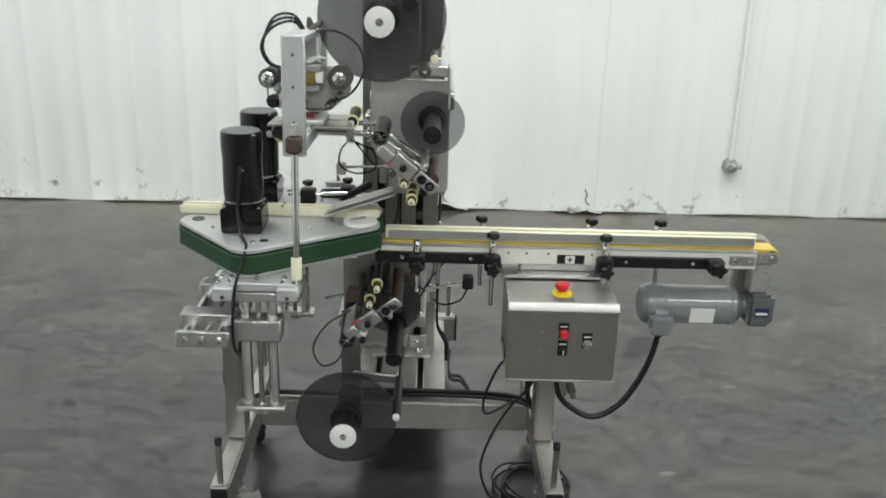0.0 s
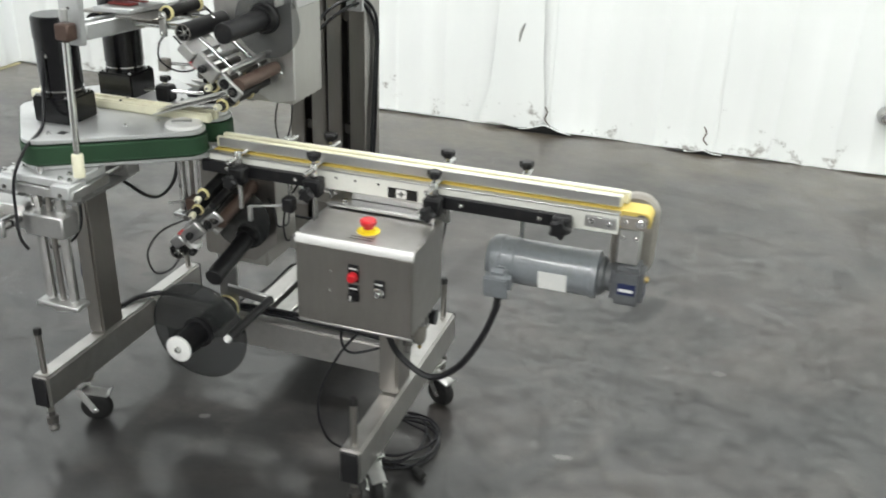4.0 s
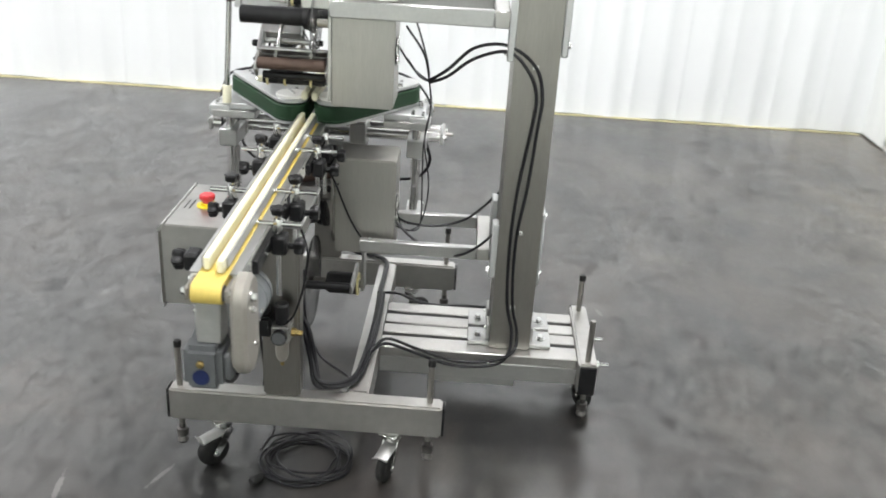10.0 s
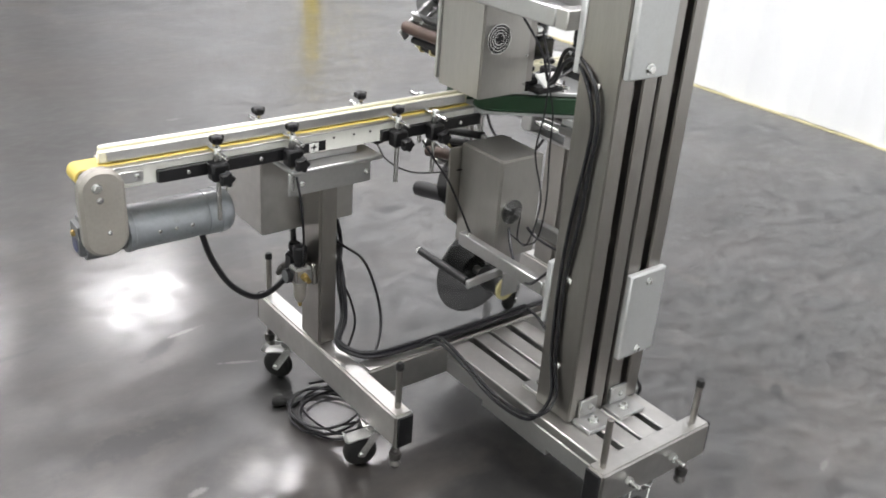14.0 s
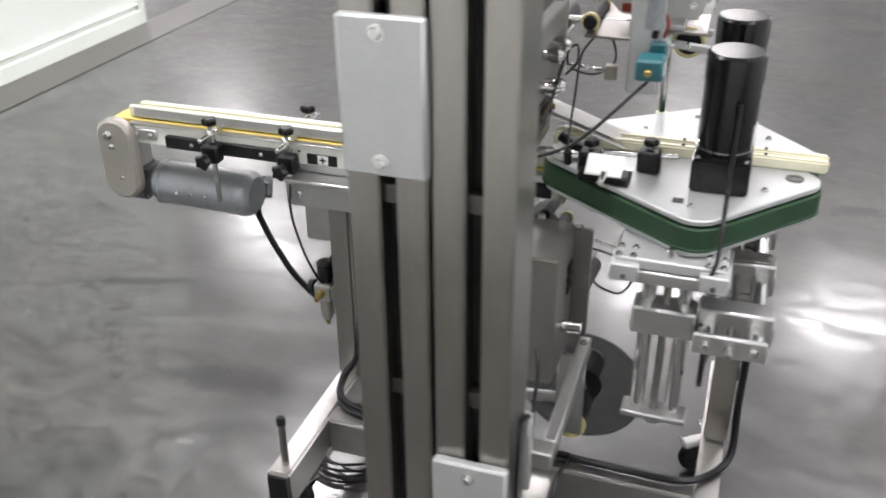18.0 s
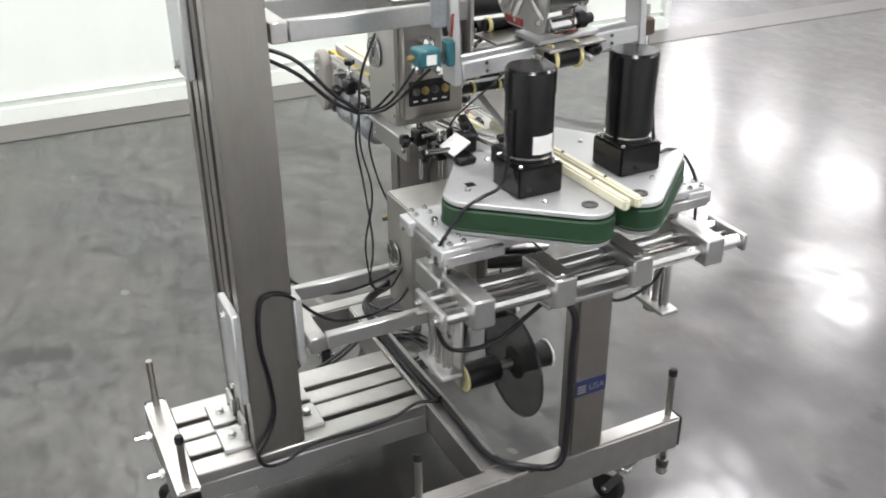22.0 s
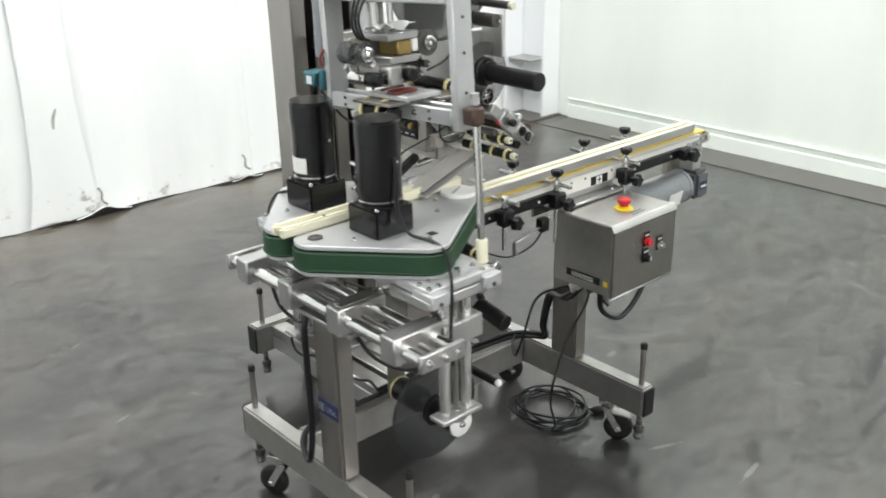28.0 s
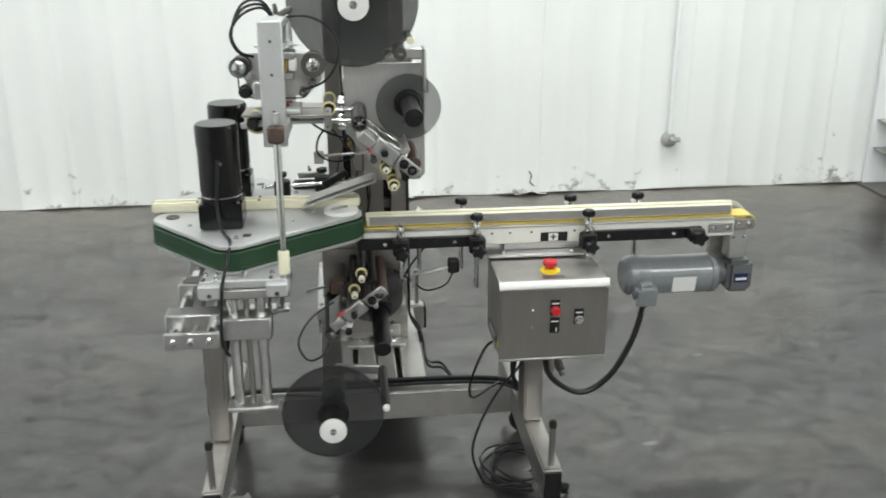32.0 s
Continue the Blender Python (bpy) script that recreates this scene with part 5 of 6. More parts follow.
def fan_grille(parent, at, r):
    """Wire finger guard over a fan opening, on a face that looks north."""
    x, y, z = at
    dark = part("fan_opening", turned((x, y + 0.0005, z), (x, y + 0.003, z), [(0, r), (1, r)], 28), BLACK, parent, "black fan opening")
    for k in range(1, 5):
        rr = r * (0.22 + 0.2 * k)
        part("guard_ring", pipe((x, y + 0.004, z), (x, y + 0.0065, z), rr + 0.0009, rr - 0.0009, 28), CHROME, dark)
    for a in (0.6, 2.17, 3.74, 5.31):
        part("guard_spoke", rod((x + 0.2 * r * math.cos(a), y + 0.007, z + 0.2 * r * math.sin(a)), (x + 1.15 * r * math.cos(a), y + 0.007, z + 1.15 * r * math.sin(a)), 0.0009, 6, 0.0003), CHROME, dark)


def reel(name, x, z, y_disc, r, y_hub, mat, label, hub_r=0.04, back=None):
    """A label reel: smoked disc, black core hub and white plug with its bolt."""
    t = thing(name, (x, y_disc, z), label, "label reel")
    d = part("disc", turned((x, y_disc, z), (x, y_disc + 0.006, z), [(0, 0.02), (0, r - 0.002), (0.3, r), (0.7, r), (1, r - 0.002), (1, 0.02)], 64), mat, t)
    part("rim", pipe((x, y_disc - 0.001, z), (x, y_disc + 0.007, z), r + 0.003, r + 0.0004, 64), mat, t)
    h = part("hub", turned((x, y_disc - 0.0005, z), (x, y_hub + 0.008, z), [(0, hub_r + 0.008), (0.08, hub_r + 0.008), (0.1, hub_r - 0.003), (1, hub_r - 0.003)], 32), BLACK, t, "black core hub")
    part("plug", turned((x, y_hub + 0.0075, z), (x, y_hub, z), [(0, hub_r), (0.8, hub_r), (1, hub_r - 0.003)], 32), WHITE, h, "round white plug")
    bolt(h, (x, y_hub, z), "-y", 0.0075)
    if back:
        part("spindle", rod((x, y_disc + 0.0065, z), (x, back, z), 0.014), STEEL, t)
    return t


upper = thing("upper_label_head", (-0.05, 2.6, 0.97), "stainless label head with rollers and smoked rewind disc", "label head")
part("face_plate", slab(rounded([(-0.165, 1.285, 0.01), (0.050, 1.285, 0.01), (0.050, 0.975, 0.008), (-0.01, 0.962, 0.01), (-0.09, 1.0, 0.01), (-0.165, 1.10, 0.01)]), -0.004, 0.004, 0.001, Matrix.Translation((0, 2.5455, 0)) @ UPRIGHT_XZ), FACE, upper)
ubox = part("housing", box(-0.118, 0.042, 2.55, 2.718, 0.960, 1.250, 0.004, 2), HOUSING, upper, "square stainless housing")
fan_grille(ubox, (-0.006, 2.718, 1.112), 0.036)
part("housing_lid", box(-0.121, 0.045, 2.5505, 2.721, 1.2505, 1.254, 0.0015), FACE, ubox)
for x in (-0.108, 0.032):
    for y in (2.57, 2.705):
        bolt(ubox, (x, y, 1.254), "z", 0.0035)
for z in (0.985, 1.06, 1.19):
    bolt(ubox, (-0.108, 2.718, z), "y", 0.003)
part("socket_block", box(-0.145, -0.1185, 2.56, 2.71, 0.985, 1.20, 0.003), STEEL, upper, "connector panel")
for k, (y, z) in enumerate(((2.60, 1.17), (2.66, 1.165), (2.63, 1.10), (2.685, 1.11))):
    part("connector", turned((-0.1455, y, z), (-0.185, y, z), [(0, 0.011), (0.3, 0.011), (0.35, 0.014), (0.8, 0.014), (1, 0.008)], 14), CHROME, upper)
sockets = part("socket_panel", box(-0.1485, -0.1455, 2.594, 2.698, 1.015, 1.073, 0.001), BLACK, upper, "black connector panel with brass sockets")
for k, y in enumerate((2.61, 2.635, 2.66, 2.683)):
    part("socket", turned((-0.149, y, 1.05), (-0.162, y, 1.05), [(0, 0.009), (0.6, 0.009), (0.65, 0.006), (1, 0.006)], 12), (BRASS, DARK_STEEL)[k % 2], sockets)
    part("socket_bar", box(-0.1495, -0.1487, y - 0.006, y + 0.006, 1.024, 1.028, 0), PAPER, sockets)
dx, dz = 0.004, 1.175
disc = part("rewind_disc", turned((dx, 2.50, dz), (dx, 2.505, dz), [(0, 0.02), (0, 0.086), (0.3, 0.0875), (0.7, 0.0875), (1, 0.086), (1, 0.02)], 56), CLEAR_SMOKE, upper, "clear smoked rewind disc")
part("rewind_shaft", rod((dx, 2.5415, dz), (dx, 2.5055, dz), 0.012), STEEL, upper)


def label_train(head, ox, oz, f, y0, slope, end_mat):
    """Rollers, nip blocks and mandrel that draw the label web. f: 1 hangs down, -1 stands up (the lower head is the mirrored build)."""
    d = y0 - 2.335

    def at(dx, dz, y):
        return Vector((ox + dx, y + d, oz + f * dz + slope * (y - 2.335)))

    def run(name, dx, dz, ya, yb, r, mat, parent=head, label=""):
        return part(name, rod(at(dx, dz, ya), at(dx, dz, yb), r, 20), mat, parent, label)

    def block(name, dx, dz, y, size, mat, label=""):
        m = Matrix.Translation(at(dx, dz, y)) @ Matrix.Rotation(math.atan(slope), 4, "X") @ Matrix.Rotation(0.70 * f, 4, "Y")
        return part(name, tilted(*size, m, 0.003), mat, head, label)

    m = run("mandrel", 0, 0, 2.30, 2.5, 0.0235, BLACK, label="long black mandrel")
    part("flange", turned(at(0, 0, 2.47), at(0, 0, 2.499), [(0, 0.030), (0.5, 0.034), (0.6, 0.038), (1, 0.038)], 24), BLACK, m)
    a, b = at(-0.133, -0.02, 2.346), at(-0.133, -0.02, 2.52)
    h = part("hollow_roller", pipe(a, b, 0.0215, 0.0175, 28), BLACK, head, "hollow black roller with spokes")
    part("rim", pipe(a - Vector((0, 0.001, 0)), a + Vector((0, 0.002, 0)), 0.0205, 0.0185, 28), STEEL, h)
    part("shaft", rod(a.lerp(b, 0.02), b, 0.005), CHROME, h)
    for k in range(3):
        part("spoke", tilted(0.034, 0.006, 0.003, Matrix.Translation(a.lerp(b, 0.03)) @ Matrix.Rotation(0.4 + k * math.pi / 3, 4, "Y"), 0.0005), CHROME, h)
    # black disc added to stop light and darken the hollow
    part("shade_disc", turned(a.lerp(b, 0.3), a.lerp(b, 0.33), [(0, 0.0174), (1, 0.0174)], 24), RUBBER, h)
    for dx, dz in ((-0.070, -0.140), (-0.050, -0.186)):
        r = run("roller", dx, dz, 2.345, 2.52, 0.0115, BLACK)
        part("end_cap", turned(at(dx, dz, 2.3445), at(dx, dz, 2.330), [(0, 0.008), (0.5, 0.0095), (1, 0.008)], 18), end_mat, r, "pale plastic end cap")
        part("end_screw", turned(at(dx, dz, 2.3295), at(dx, dz, 2.326), [(0, 0.0045), (1, 0.0035)], 6), CHROME, r)
        for y in (2.356, 2.405, 2.478) if f > 0 else (2.362,):
            part("collar", pipe(at(dx, dz, y), at(dx, dz, y + 0.006), 0.0158, 0.0118, 20), CREAM_OLD, r, "yellowed plastic collar")
    # stepped blocks on the diagonal
    block("nip_block", -0.118, -0.060, 2.385, (0.042, 0.115, 0.028), ALU)
    k = block("nip_block", -0.072, -0.093, 2.338, (0.068, 0.014, 0.042), ALU)
    part("knob", turned(at(-0.073, -0.092, 2.3305), at(-0.073, -0.092, 2.312), [(0, 0.006), (0.3, 0.0095), (0.8, 0.0095), (1, 0.007)], 16), BLACK, k)
    block("red_tab", -0.106, -0.088, 2.336, (0.030, 0.006, 0.010), RED, "red plastic tab")
    run("guide_bar", -0.085, -0.085, 2.346, 2.497, 0.008, ALU)
    run("bar_end", -0.085, -0.085, 2.4975, 2.507, 0.0085, BLACK)
    for y in (2.388, 2.485):
        part("tie_post", rod(at(-0.118, -0.038, y), at(-0.012, -0.118, y), 0.0058, 14), CHROME, head)
    block("frame_bar", -0.018, -0.098, 2.44, (0.012, 0.185, 0.026), ALU)
    c = block("slot_plate", -0.014, -0.134, 2.338, (0.066, 0.009, 0.034), ALU)
    block("slot_plate", -0.014, -0.134, 2.533, (0.066, 0.009, 0.034), ALU)
    for k, dk in enumerate((-0.014, 0.013)):
        p = at(-0.014 + dk * 0.76, -0.134 - dk * 0.64, 2.333)
        part("slot_end", turned(p, p - Vector((0, 0.0015, 0)), [(0, 0.0125), (1, 0.0125)], 20), BLACK, c)
        part("pin", turned(p - Vector((0, 0.0015, 0)), p - Vector((0, 0.008, 0)), [(0, 0.006), (1, 0.0045)], 14), DARK_STEEL if k else BLACK, c)
    run("drive_roller", 0.004, -0.128, 2.3435, 2.528, 0.0165, RUSTY, label="brown rubber drive roller")
    run("nip_roller", -0.030, -0.112, 2.3435, 2.528, 0.0115, DARK_STEEL)
    run("idler", -0.020, -0.165, 2.352, 2.528, 0.0105, BLACK)
    run("idler", -0.100, -0.118, 2.352, 2.528, 0.009, DARK_STEEL)
    part("bracket_arm", rod(at(-0.062, -0.11, 2.53), at(-0.045, -0.19, 2.53), 0.008), ALU, head)


label_train(upper, 0.003, 1.187, 1, 2.335, 0.0, CREAM)
top_roller = roller(upper, 0.004, 1.362, 2.40, 2.545, 0.010, DARK_STEEL)
part("end_cap", turned((0.004, 2.4055, 1.362), (0.004, 2.392, 1.362), [(0, 0.008), (0.5, 0.0105), (1, 0.009)], 18), CREAM, top_roller, "pale plastic end cap")
roller(upper, -0.02, 1.325, 2.42, 2.545, 0.017, DARK_STEEL)
part("guide_arm", box(-0.06, 0.052, 2.50, 2.51, 1.30, 1.328, 0.003), FACE, upper)
part("guide_strut", box(0.042, 0.05, 2.47, 2.545, 1.22, 1.33, 0.002), FACE, upper)
part("peel_plate", tilted(0.205, 0.094, 0.003, Matrix.Translation((-0.188, 2.449, 0.965)) @ Matrix.Rotation(-0.33, 4, "Y"), 0.001), FACE, upper, "long steel peel plate")
part("web", tilted(0.19, 0.06, 0.0012, Matrix.Translation((-0.188, 2.453, 0.972)) @ Matrix.Rotation(-0.33, 4, "Y"), 0), WEB, upper, "label web over the peel plate")
part("sensor_rod", rod((-0.225, 2.42, 1.068), (-0.10, 2.42, 1.075), 0.004), CHROME, upper)
part("sensor_plate", box(-0.249, -0.224, 2.405, 2.428, 1.050, 1.080, 0.002), GUARD, upper, "grey sensor plate")
for y in (2.40, 2.46):
    part("support_rod", rod((-0.31, y, 1.165 + 0.25 * (y - 2.40)), (-0.115, y, 1.165 + 0.25 * (y - 2.40)), 0.0075), CHROME, upper)
hang = part("roller_hanger", box(-0.219, -0.199, 2.380, 2.390, 1.142, 1.202, 0.004), ALU, upper)
bolt(hang, (-0.209, 2.380, 1.152), "-y", 0.004)
bolt(hang, (-0.209, 2.380, 1.188), "-y", 0.005)
roller(upper, -0.205, 1.196, 2.392, 2.54, 0.0135, BLACK, 2)
part("sensor_lead", tube([(-0.21, 2.40, 1.15), (-0.235, 2.40, 1.12), (-0.238, 2.40, 1.08), (-0.20, 2.41, 1.055), (-0.15, 2.41, 1.065), (-0.145, 2.42, 1.10), (-0.165, 2.43, 1.12), (-0.17, 2.45, 1.09), (-0.15, 2.46, 1.065)], 0.0024, 6), CABLE, upper)
part("sensor_lead", tube([(-0.20, 2.41, 1.14), (-0.175, 2.43, 1.10), (-0.18, 2.50, 1.05), (-0.19, 2.60, 0.99), (-0.193, 2.618, 0.965)], 0.0024, 6), CABLE, upper)
part("inline_plug", turned((-0.193, 2.618, 0.968), (-0.195, 2.62, 0.938), [(0, 0.004), (0.15, 0.008), (0.85, 0.008), (1, 0.006)], 14), BLACK, upper, "black inline plug")

lower = thing("lower_label_head", (-0.17, 2.6, 0.46), "stainless label head under the conveyor with dark rollers", "label head")
part("face_plate", slab(rounded([(-0.245, 0.765, 0.01), (-0.02, 0.765, 0.01), (-0.02, 0.56, 0.03), (-0.09, 0.50, 0.02), (-0.245, 0.50, 0.01)]), -0.004, 0.004, 0.001, Matrix.Translation((0, 2.5455, 0)) @ UPRIGHT_XZ), STEEL, lower)
lbox = part("housing", box(-0.207, -0.058, 2.55, 2.727, 0.482, 0.779, 0.004, 2), HOUSING, lower, "square stainless housing")
fan_grille(lbox, (-0.104, 2.727, 0.628), 0.034)
for y, z in ((2.60, 0.70), (2.60, 0.675), (2.60, 0.65)):
    part("switch", box(-0.2115, -0.2085, y - 0.02, y + 0.02, z - 0.008, z + 0.008, 0.001), BLACK, lower)
part("connector", rod((-0.2085, 2.65, 0.585), (-0.25, 2.65, 0.585), 0.014), CHROME, lower)
part("rewind_disc", turned((-0.105, 2.50, 0.64), (-0.105, 2.505, 0.64), [(0, 0.02), (0, 0.086), (0.3, 0.0875), (0.7, 0.0875), (1, 0.086), (1, 0.02)], 56), SMOKE_DARK, lower, "dark smoked rewind disc")
part("rewind_shaft", rod((-0.105, 2.5415, 0.64), (-0.105, 2.5055, 0.64), 0.012), STEEL, lower)
label_train(lower, -0.088, 0.557, -1, 2.357, 0.21, CREAM)
part("foot_clip", tilted(0.04, 0.03, 0.03, Matrix.Translation((-0.187, 2.395, 0.600)) @ Matrix.Rotation(0.5, 4, "Y") @ Matrix.Rotation(0.4, 4, "X"), 0.006), WHITE, lower, "crumpled white tape on the block")
part("tape_flap", tilted(0.03, 0.004, 0.022, Matrix.Translation((-0.204, 2.378, 0.612)) @ Matrix.Rotation(-0.5, 4, "Y") @ Matrix.Rotation(0.4, 4, "Z"), 0.001), WHITE, lower)
part("foot_knob", turned((-0.178, 2.385, 0.585), (-0.178, 2.366, 0.582), [(0, 0.009), (0.8, 0.009), (1, 0.006)], 16), BLACK, lower)
part("sensor_block", box(-0.225, -0.185, 2.43, 2.47, 0.672, 0.708, 0.003), RUSTY, lower)
part("sensor_stem", rod((-0.235, 2.45, 0.69), (-0.29, 2.45, 0.675), 0.004), CHROME, lower)
part("sensor_cable", tube([(-0.215, 2.42, 0.655), (-0.28, 2.39, 0.62), (-0.315, 2.37, 0.56), (-0.29, 2.36, 0.51), (-0.245, 2.37, 0.525), (-0.225, 2.41, 0.57)], 0.0028, 6), CABLE, lower)

reel_bottom = reel("lower_reel", -0.232, 0.292, 2.45, 0.146, 2.343, SMOKE_DARK, "dark smoked reel disc with white plug near the floor", 0.038, 2.615)
arm_plate = thing("reel_bracket", (-0.23, 2.62, 0.29), "bent aluminium reel bracket with a black dancer bar", "bracket")
part("drop_plate", box(-0.262, -0.20, 2.6155, 2.625, 0.28, 0.4965, 0.003), ALU, arm_plate)
part("brake_drum", turned((-0.232, 2.5, 0.292), (-0.232, 2.600, 0.292), [(0, 0.030), (0.1, 0.036), (1, 0.036)], 28), BLACK, arm_plate, "black brake drum")
part("brake_ring", turned((-0.232, 2.6003, 0.292), (-0.232, 2.606, 0.292), [(0, 0.038), (1, 0.038)], 28), CREAM_OLD, arm_plate, "thin yellow brake disc")
part("swing_arm", tilted(0.15, 0.012, 0.03, Matrix.Translation((-0.15, 2.60, 0.352)) @ Matrix.Rotation(0.1, 4, "Y"), 0.004), ALU, arm_plate)
part("dancer_bar", rod((-0.081, 2.36, 0.352), (-0.081, 2.595, 0.352), 0.0125), BLACK, arm_plate, "black dancer bar")
part("tip", turned((-0.081, 2.3595, 0.352), (-0.081, 2.347, 0.352), [(0, 0.0105), (0.6, 0.0105), (1, 0.006)], 14), WHITE, arm_plate)

reel_top = reel("upper_reel", -0.135, 1.452, 2.50, 0.166, 2.376, SMOKE, "large smoked reel disc with white plug on top", 0.038, 2.60)
mast = thing("reel_mast", (-0.1, 2.62, 1.287), "flat steel mast carrying the upper reel", "bracket")
part("mast_plate", box(-0.17, -0.035, 2.6005, 2.61, 1.2875, 1.53, 0.003), FACE, mast)
part("spindle", rod((-0.06, 2.6003, 1.50), (-0.06, 2.36, 1.50), 0.02), BLACK, mast, "black reel mandrel")

# ---------------------------------------------------------------- printer frame over the belts
frame_p = thing("coder_frame", (-0.33, 2.43, 1.12), "square aluminium frame holding the coder", "frame")
X0, X1 = -0.357, -0.301
# frame and coder lean, the south end higher
LEAN = Matrix.Translation((0, 2.692, 1.147)) @ Matrix.Rotation(-0.06, 4, "X") @ Matrix.Translation((0, -2.692, -1.147))
PLUMB = LEAN.inverted()
part("upright", box(X0, X1, 2.206, 2.226, 1.118, 1.405, 0.003), PLATE, frame_p)
part("upright", box(X0, X1, 2.672, 2.692, 1.118, 1.405, 0.003), PLATE, frame_p)
for z in (1.20, 1.285, 1.36):
    bolt(frame_p, ((X0 + X1) / 2, 2.206, z), "-y", 0.0028, DARK_STEEL)
part("top_bar", box(X0, X1, 2.2265, 2.6715, 1.387, 1.405, 0.003), PLATE, frame_p)
lowbar = part("bottom_bar", box(X0, X0 + 0.012, 2.2265, 2.6715, 1.128, 1.165, 0.003), PLATE, frame_p)
part("bottom_bar", box(X1 - 0.012, X1, 2.2265, 2.6715, 1.128, 1.165, 0.003), PLATE, frame_p)
for y in (2.30, 2.615):
    bolt(lowbar, (X0, y, 1.138), "-x", 0.003, DARK_STEEL)
    bolt(lowbar, (X0, y, 1.155), "-x", 0.003, DARK_STEEL)
for y in (2.35, 2.50):
    bolt(lowbar, (X0, y, 1.146), "-x", 0.006, CHROME)
part("pivot_block", box(-0.345, -0.308, 2.171, 2.2055, 1.132, 1.170, 0.004), RUSTY, frame_p, "rusty brown pivot block")
ROD_FOOT, ROD_LOW, ROD_HIGH, ROD_TOP = (PLUMB @ Vector((-0.325, y, z)) for y, z in ((2.1655, 0.8465), (2.168, 0.902), (2.1835, 1.161), (2.188, 1.232)))
part("stand_rod", rod(ROD_LOW, ROD_HIGH, 0.0085), CHROME, frame_p)
part("stand_rod_top", rod(ROD_HIGH.lerp(ROD_TOP, 0.62), ROD_TOP, 0.0095), GALV, frame_p)
part("stand_foot", turned(ROD_FOOT, ROD_LOW, [(0, 0.0135), (0.95, 0.0135), (1, 0.0115)], 18), CREAM, frame_p, "cream plastic foot")
part("shelf", box(X1 + 0.0005, X1 + 0.10, 2.33, 2.56, 1.166, 1.172, 0.001), STEEL, frame_p)
part("shelf", box(-0.42, X0 - 0.0005, 2.36, 2.50, 1.166, 1.172, 0.001), STEEL, frame_p)

coder = thing("hot_stamp_coder", (-0.33, 2.47, 1.17), "hot-stamp coder with ribbon spools and black hoses", "coder")
part("back_plate", slab(rounded([(-0.43, 1.30, 0.02), (-0.41, 1.31, 0.015), (-0.245, 1.31, 0.03), (-0.21, 1.25, 0.03), (-0.26, 1.20, 0.02), (-0.405, 1.20, 0.02)]), -0.004, 0.004, 0.001, Matrix.Translation((0, 2.505, 0)) @ UPRIGHT_XZ), FACE, coder)
part("press_body", box(-0.345, -0.297, 2.5095, 2.555, 1.305, 1.3865, 0.004), ALU, coder)
part("link_cylinder", turned((-0.375, 2.53, 1.30), (-0.325, 2.53, 1.235), [(0, 0.006), (0.2, 0.006), (0.22, 0.012), (0.85, 0.012), (0.87, 0.007), (1, 0.007)], 18), CHROME, coder)
part("link_arm", tilted(0.085, 0.008, 0.016, Matrix.Translation((-0.285, 2.518, 1.265)) @ Matrix.Rotation(0.8, 4, "Y"), 0.003), ALU, coder)
part("link_arm", tilted(0.06, 0.008, 0.014, Matrix.Translation((-0.395, 2.518, 1.255)) @ Matrix.Rotation(-0.6, 4, "Y"), 0.003), ALU, coder)
part("rear_pad", box(-0.33, -0.26, 2.5095, 2.514, 1.205, 1.222, 0.002), RED_PAD, coder, "red printed strip")
for x, z in ((-0.40, 1.285), (-0.26, 1.29), (-0.30, 1.215), (-0.39, 1.225), (-0.245, 1.24)):
    bolt(coder, (x, 2.509, z), "y", 0.005)
part("slide_post", rod((-0.345, 2.485, 1.31), (-0.345, 2.485, 1.3865), 0.008), CHROME, coder)
part("slide_post", rod((-0.30, 2.485, 1.31), (-0.30, 2.485, 1.3865), 0.008), CHROME, coder)
part("press_head", box(-0.375, -0.285, 2.405, 2.50, 1.302, 1.320, 0.003), ALU, coder)
part("heater_block", box(-0.345, -0.302, 2.41, 2.48, 1.268, 1.3015, 0.003), BRASS, coder, "brass heater block")
part("terminal_block", box(-0.3015, -0.282, 2.41, 2.46, 1.272, 1.3015, 0.003), WHITE, coder)
part("die_holder", box(-0.37, -0.29, 2.405, 2.49, 1.250, 1.2675, 0.003), ALU, coder)
die = part("die_clamp", box(-0.392, -0.352, 2.388, 2.43, 1.205, 1.249, 0.004), ALU, coder)
part("set_screw", turned((-0.3925, 2.405, 1.232), (-0.40, 2.405, 1.232), [(0, 0.005), (1, 0.004)], 8), DARK_STEEL, die)
part("clamp_slot", box(-0.3935, -0.3921, 2.395, 2.423, 1.211, 1.222, 0), BLACK, die)
part("anvil", box(-0.378, -0.275, 2.35, 2.50, 1.1725, 1.184, 0.002), PLATE, coder, "grey anvil plate")
part("red_pad", box(-0.37, -0.305, 2.395, 2.432, 1.1845, 1.190, 0.003), RED_PAD, coder, "red silicone pad")
part("red_strip", tilted(0.075, 0.012, 0.004, Matrix.Translation((-0.335, 2.452, 1.190)) @ Matrix.Rotation(0.12, 4, "Z")), RED_PAD, coder)
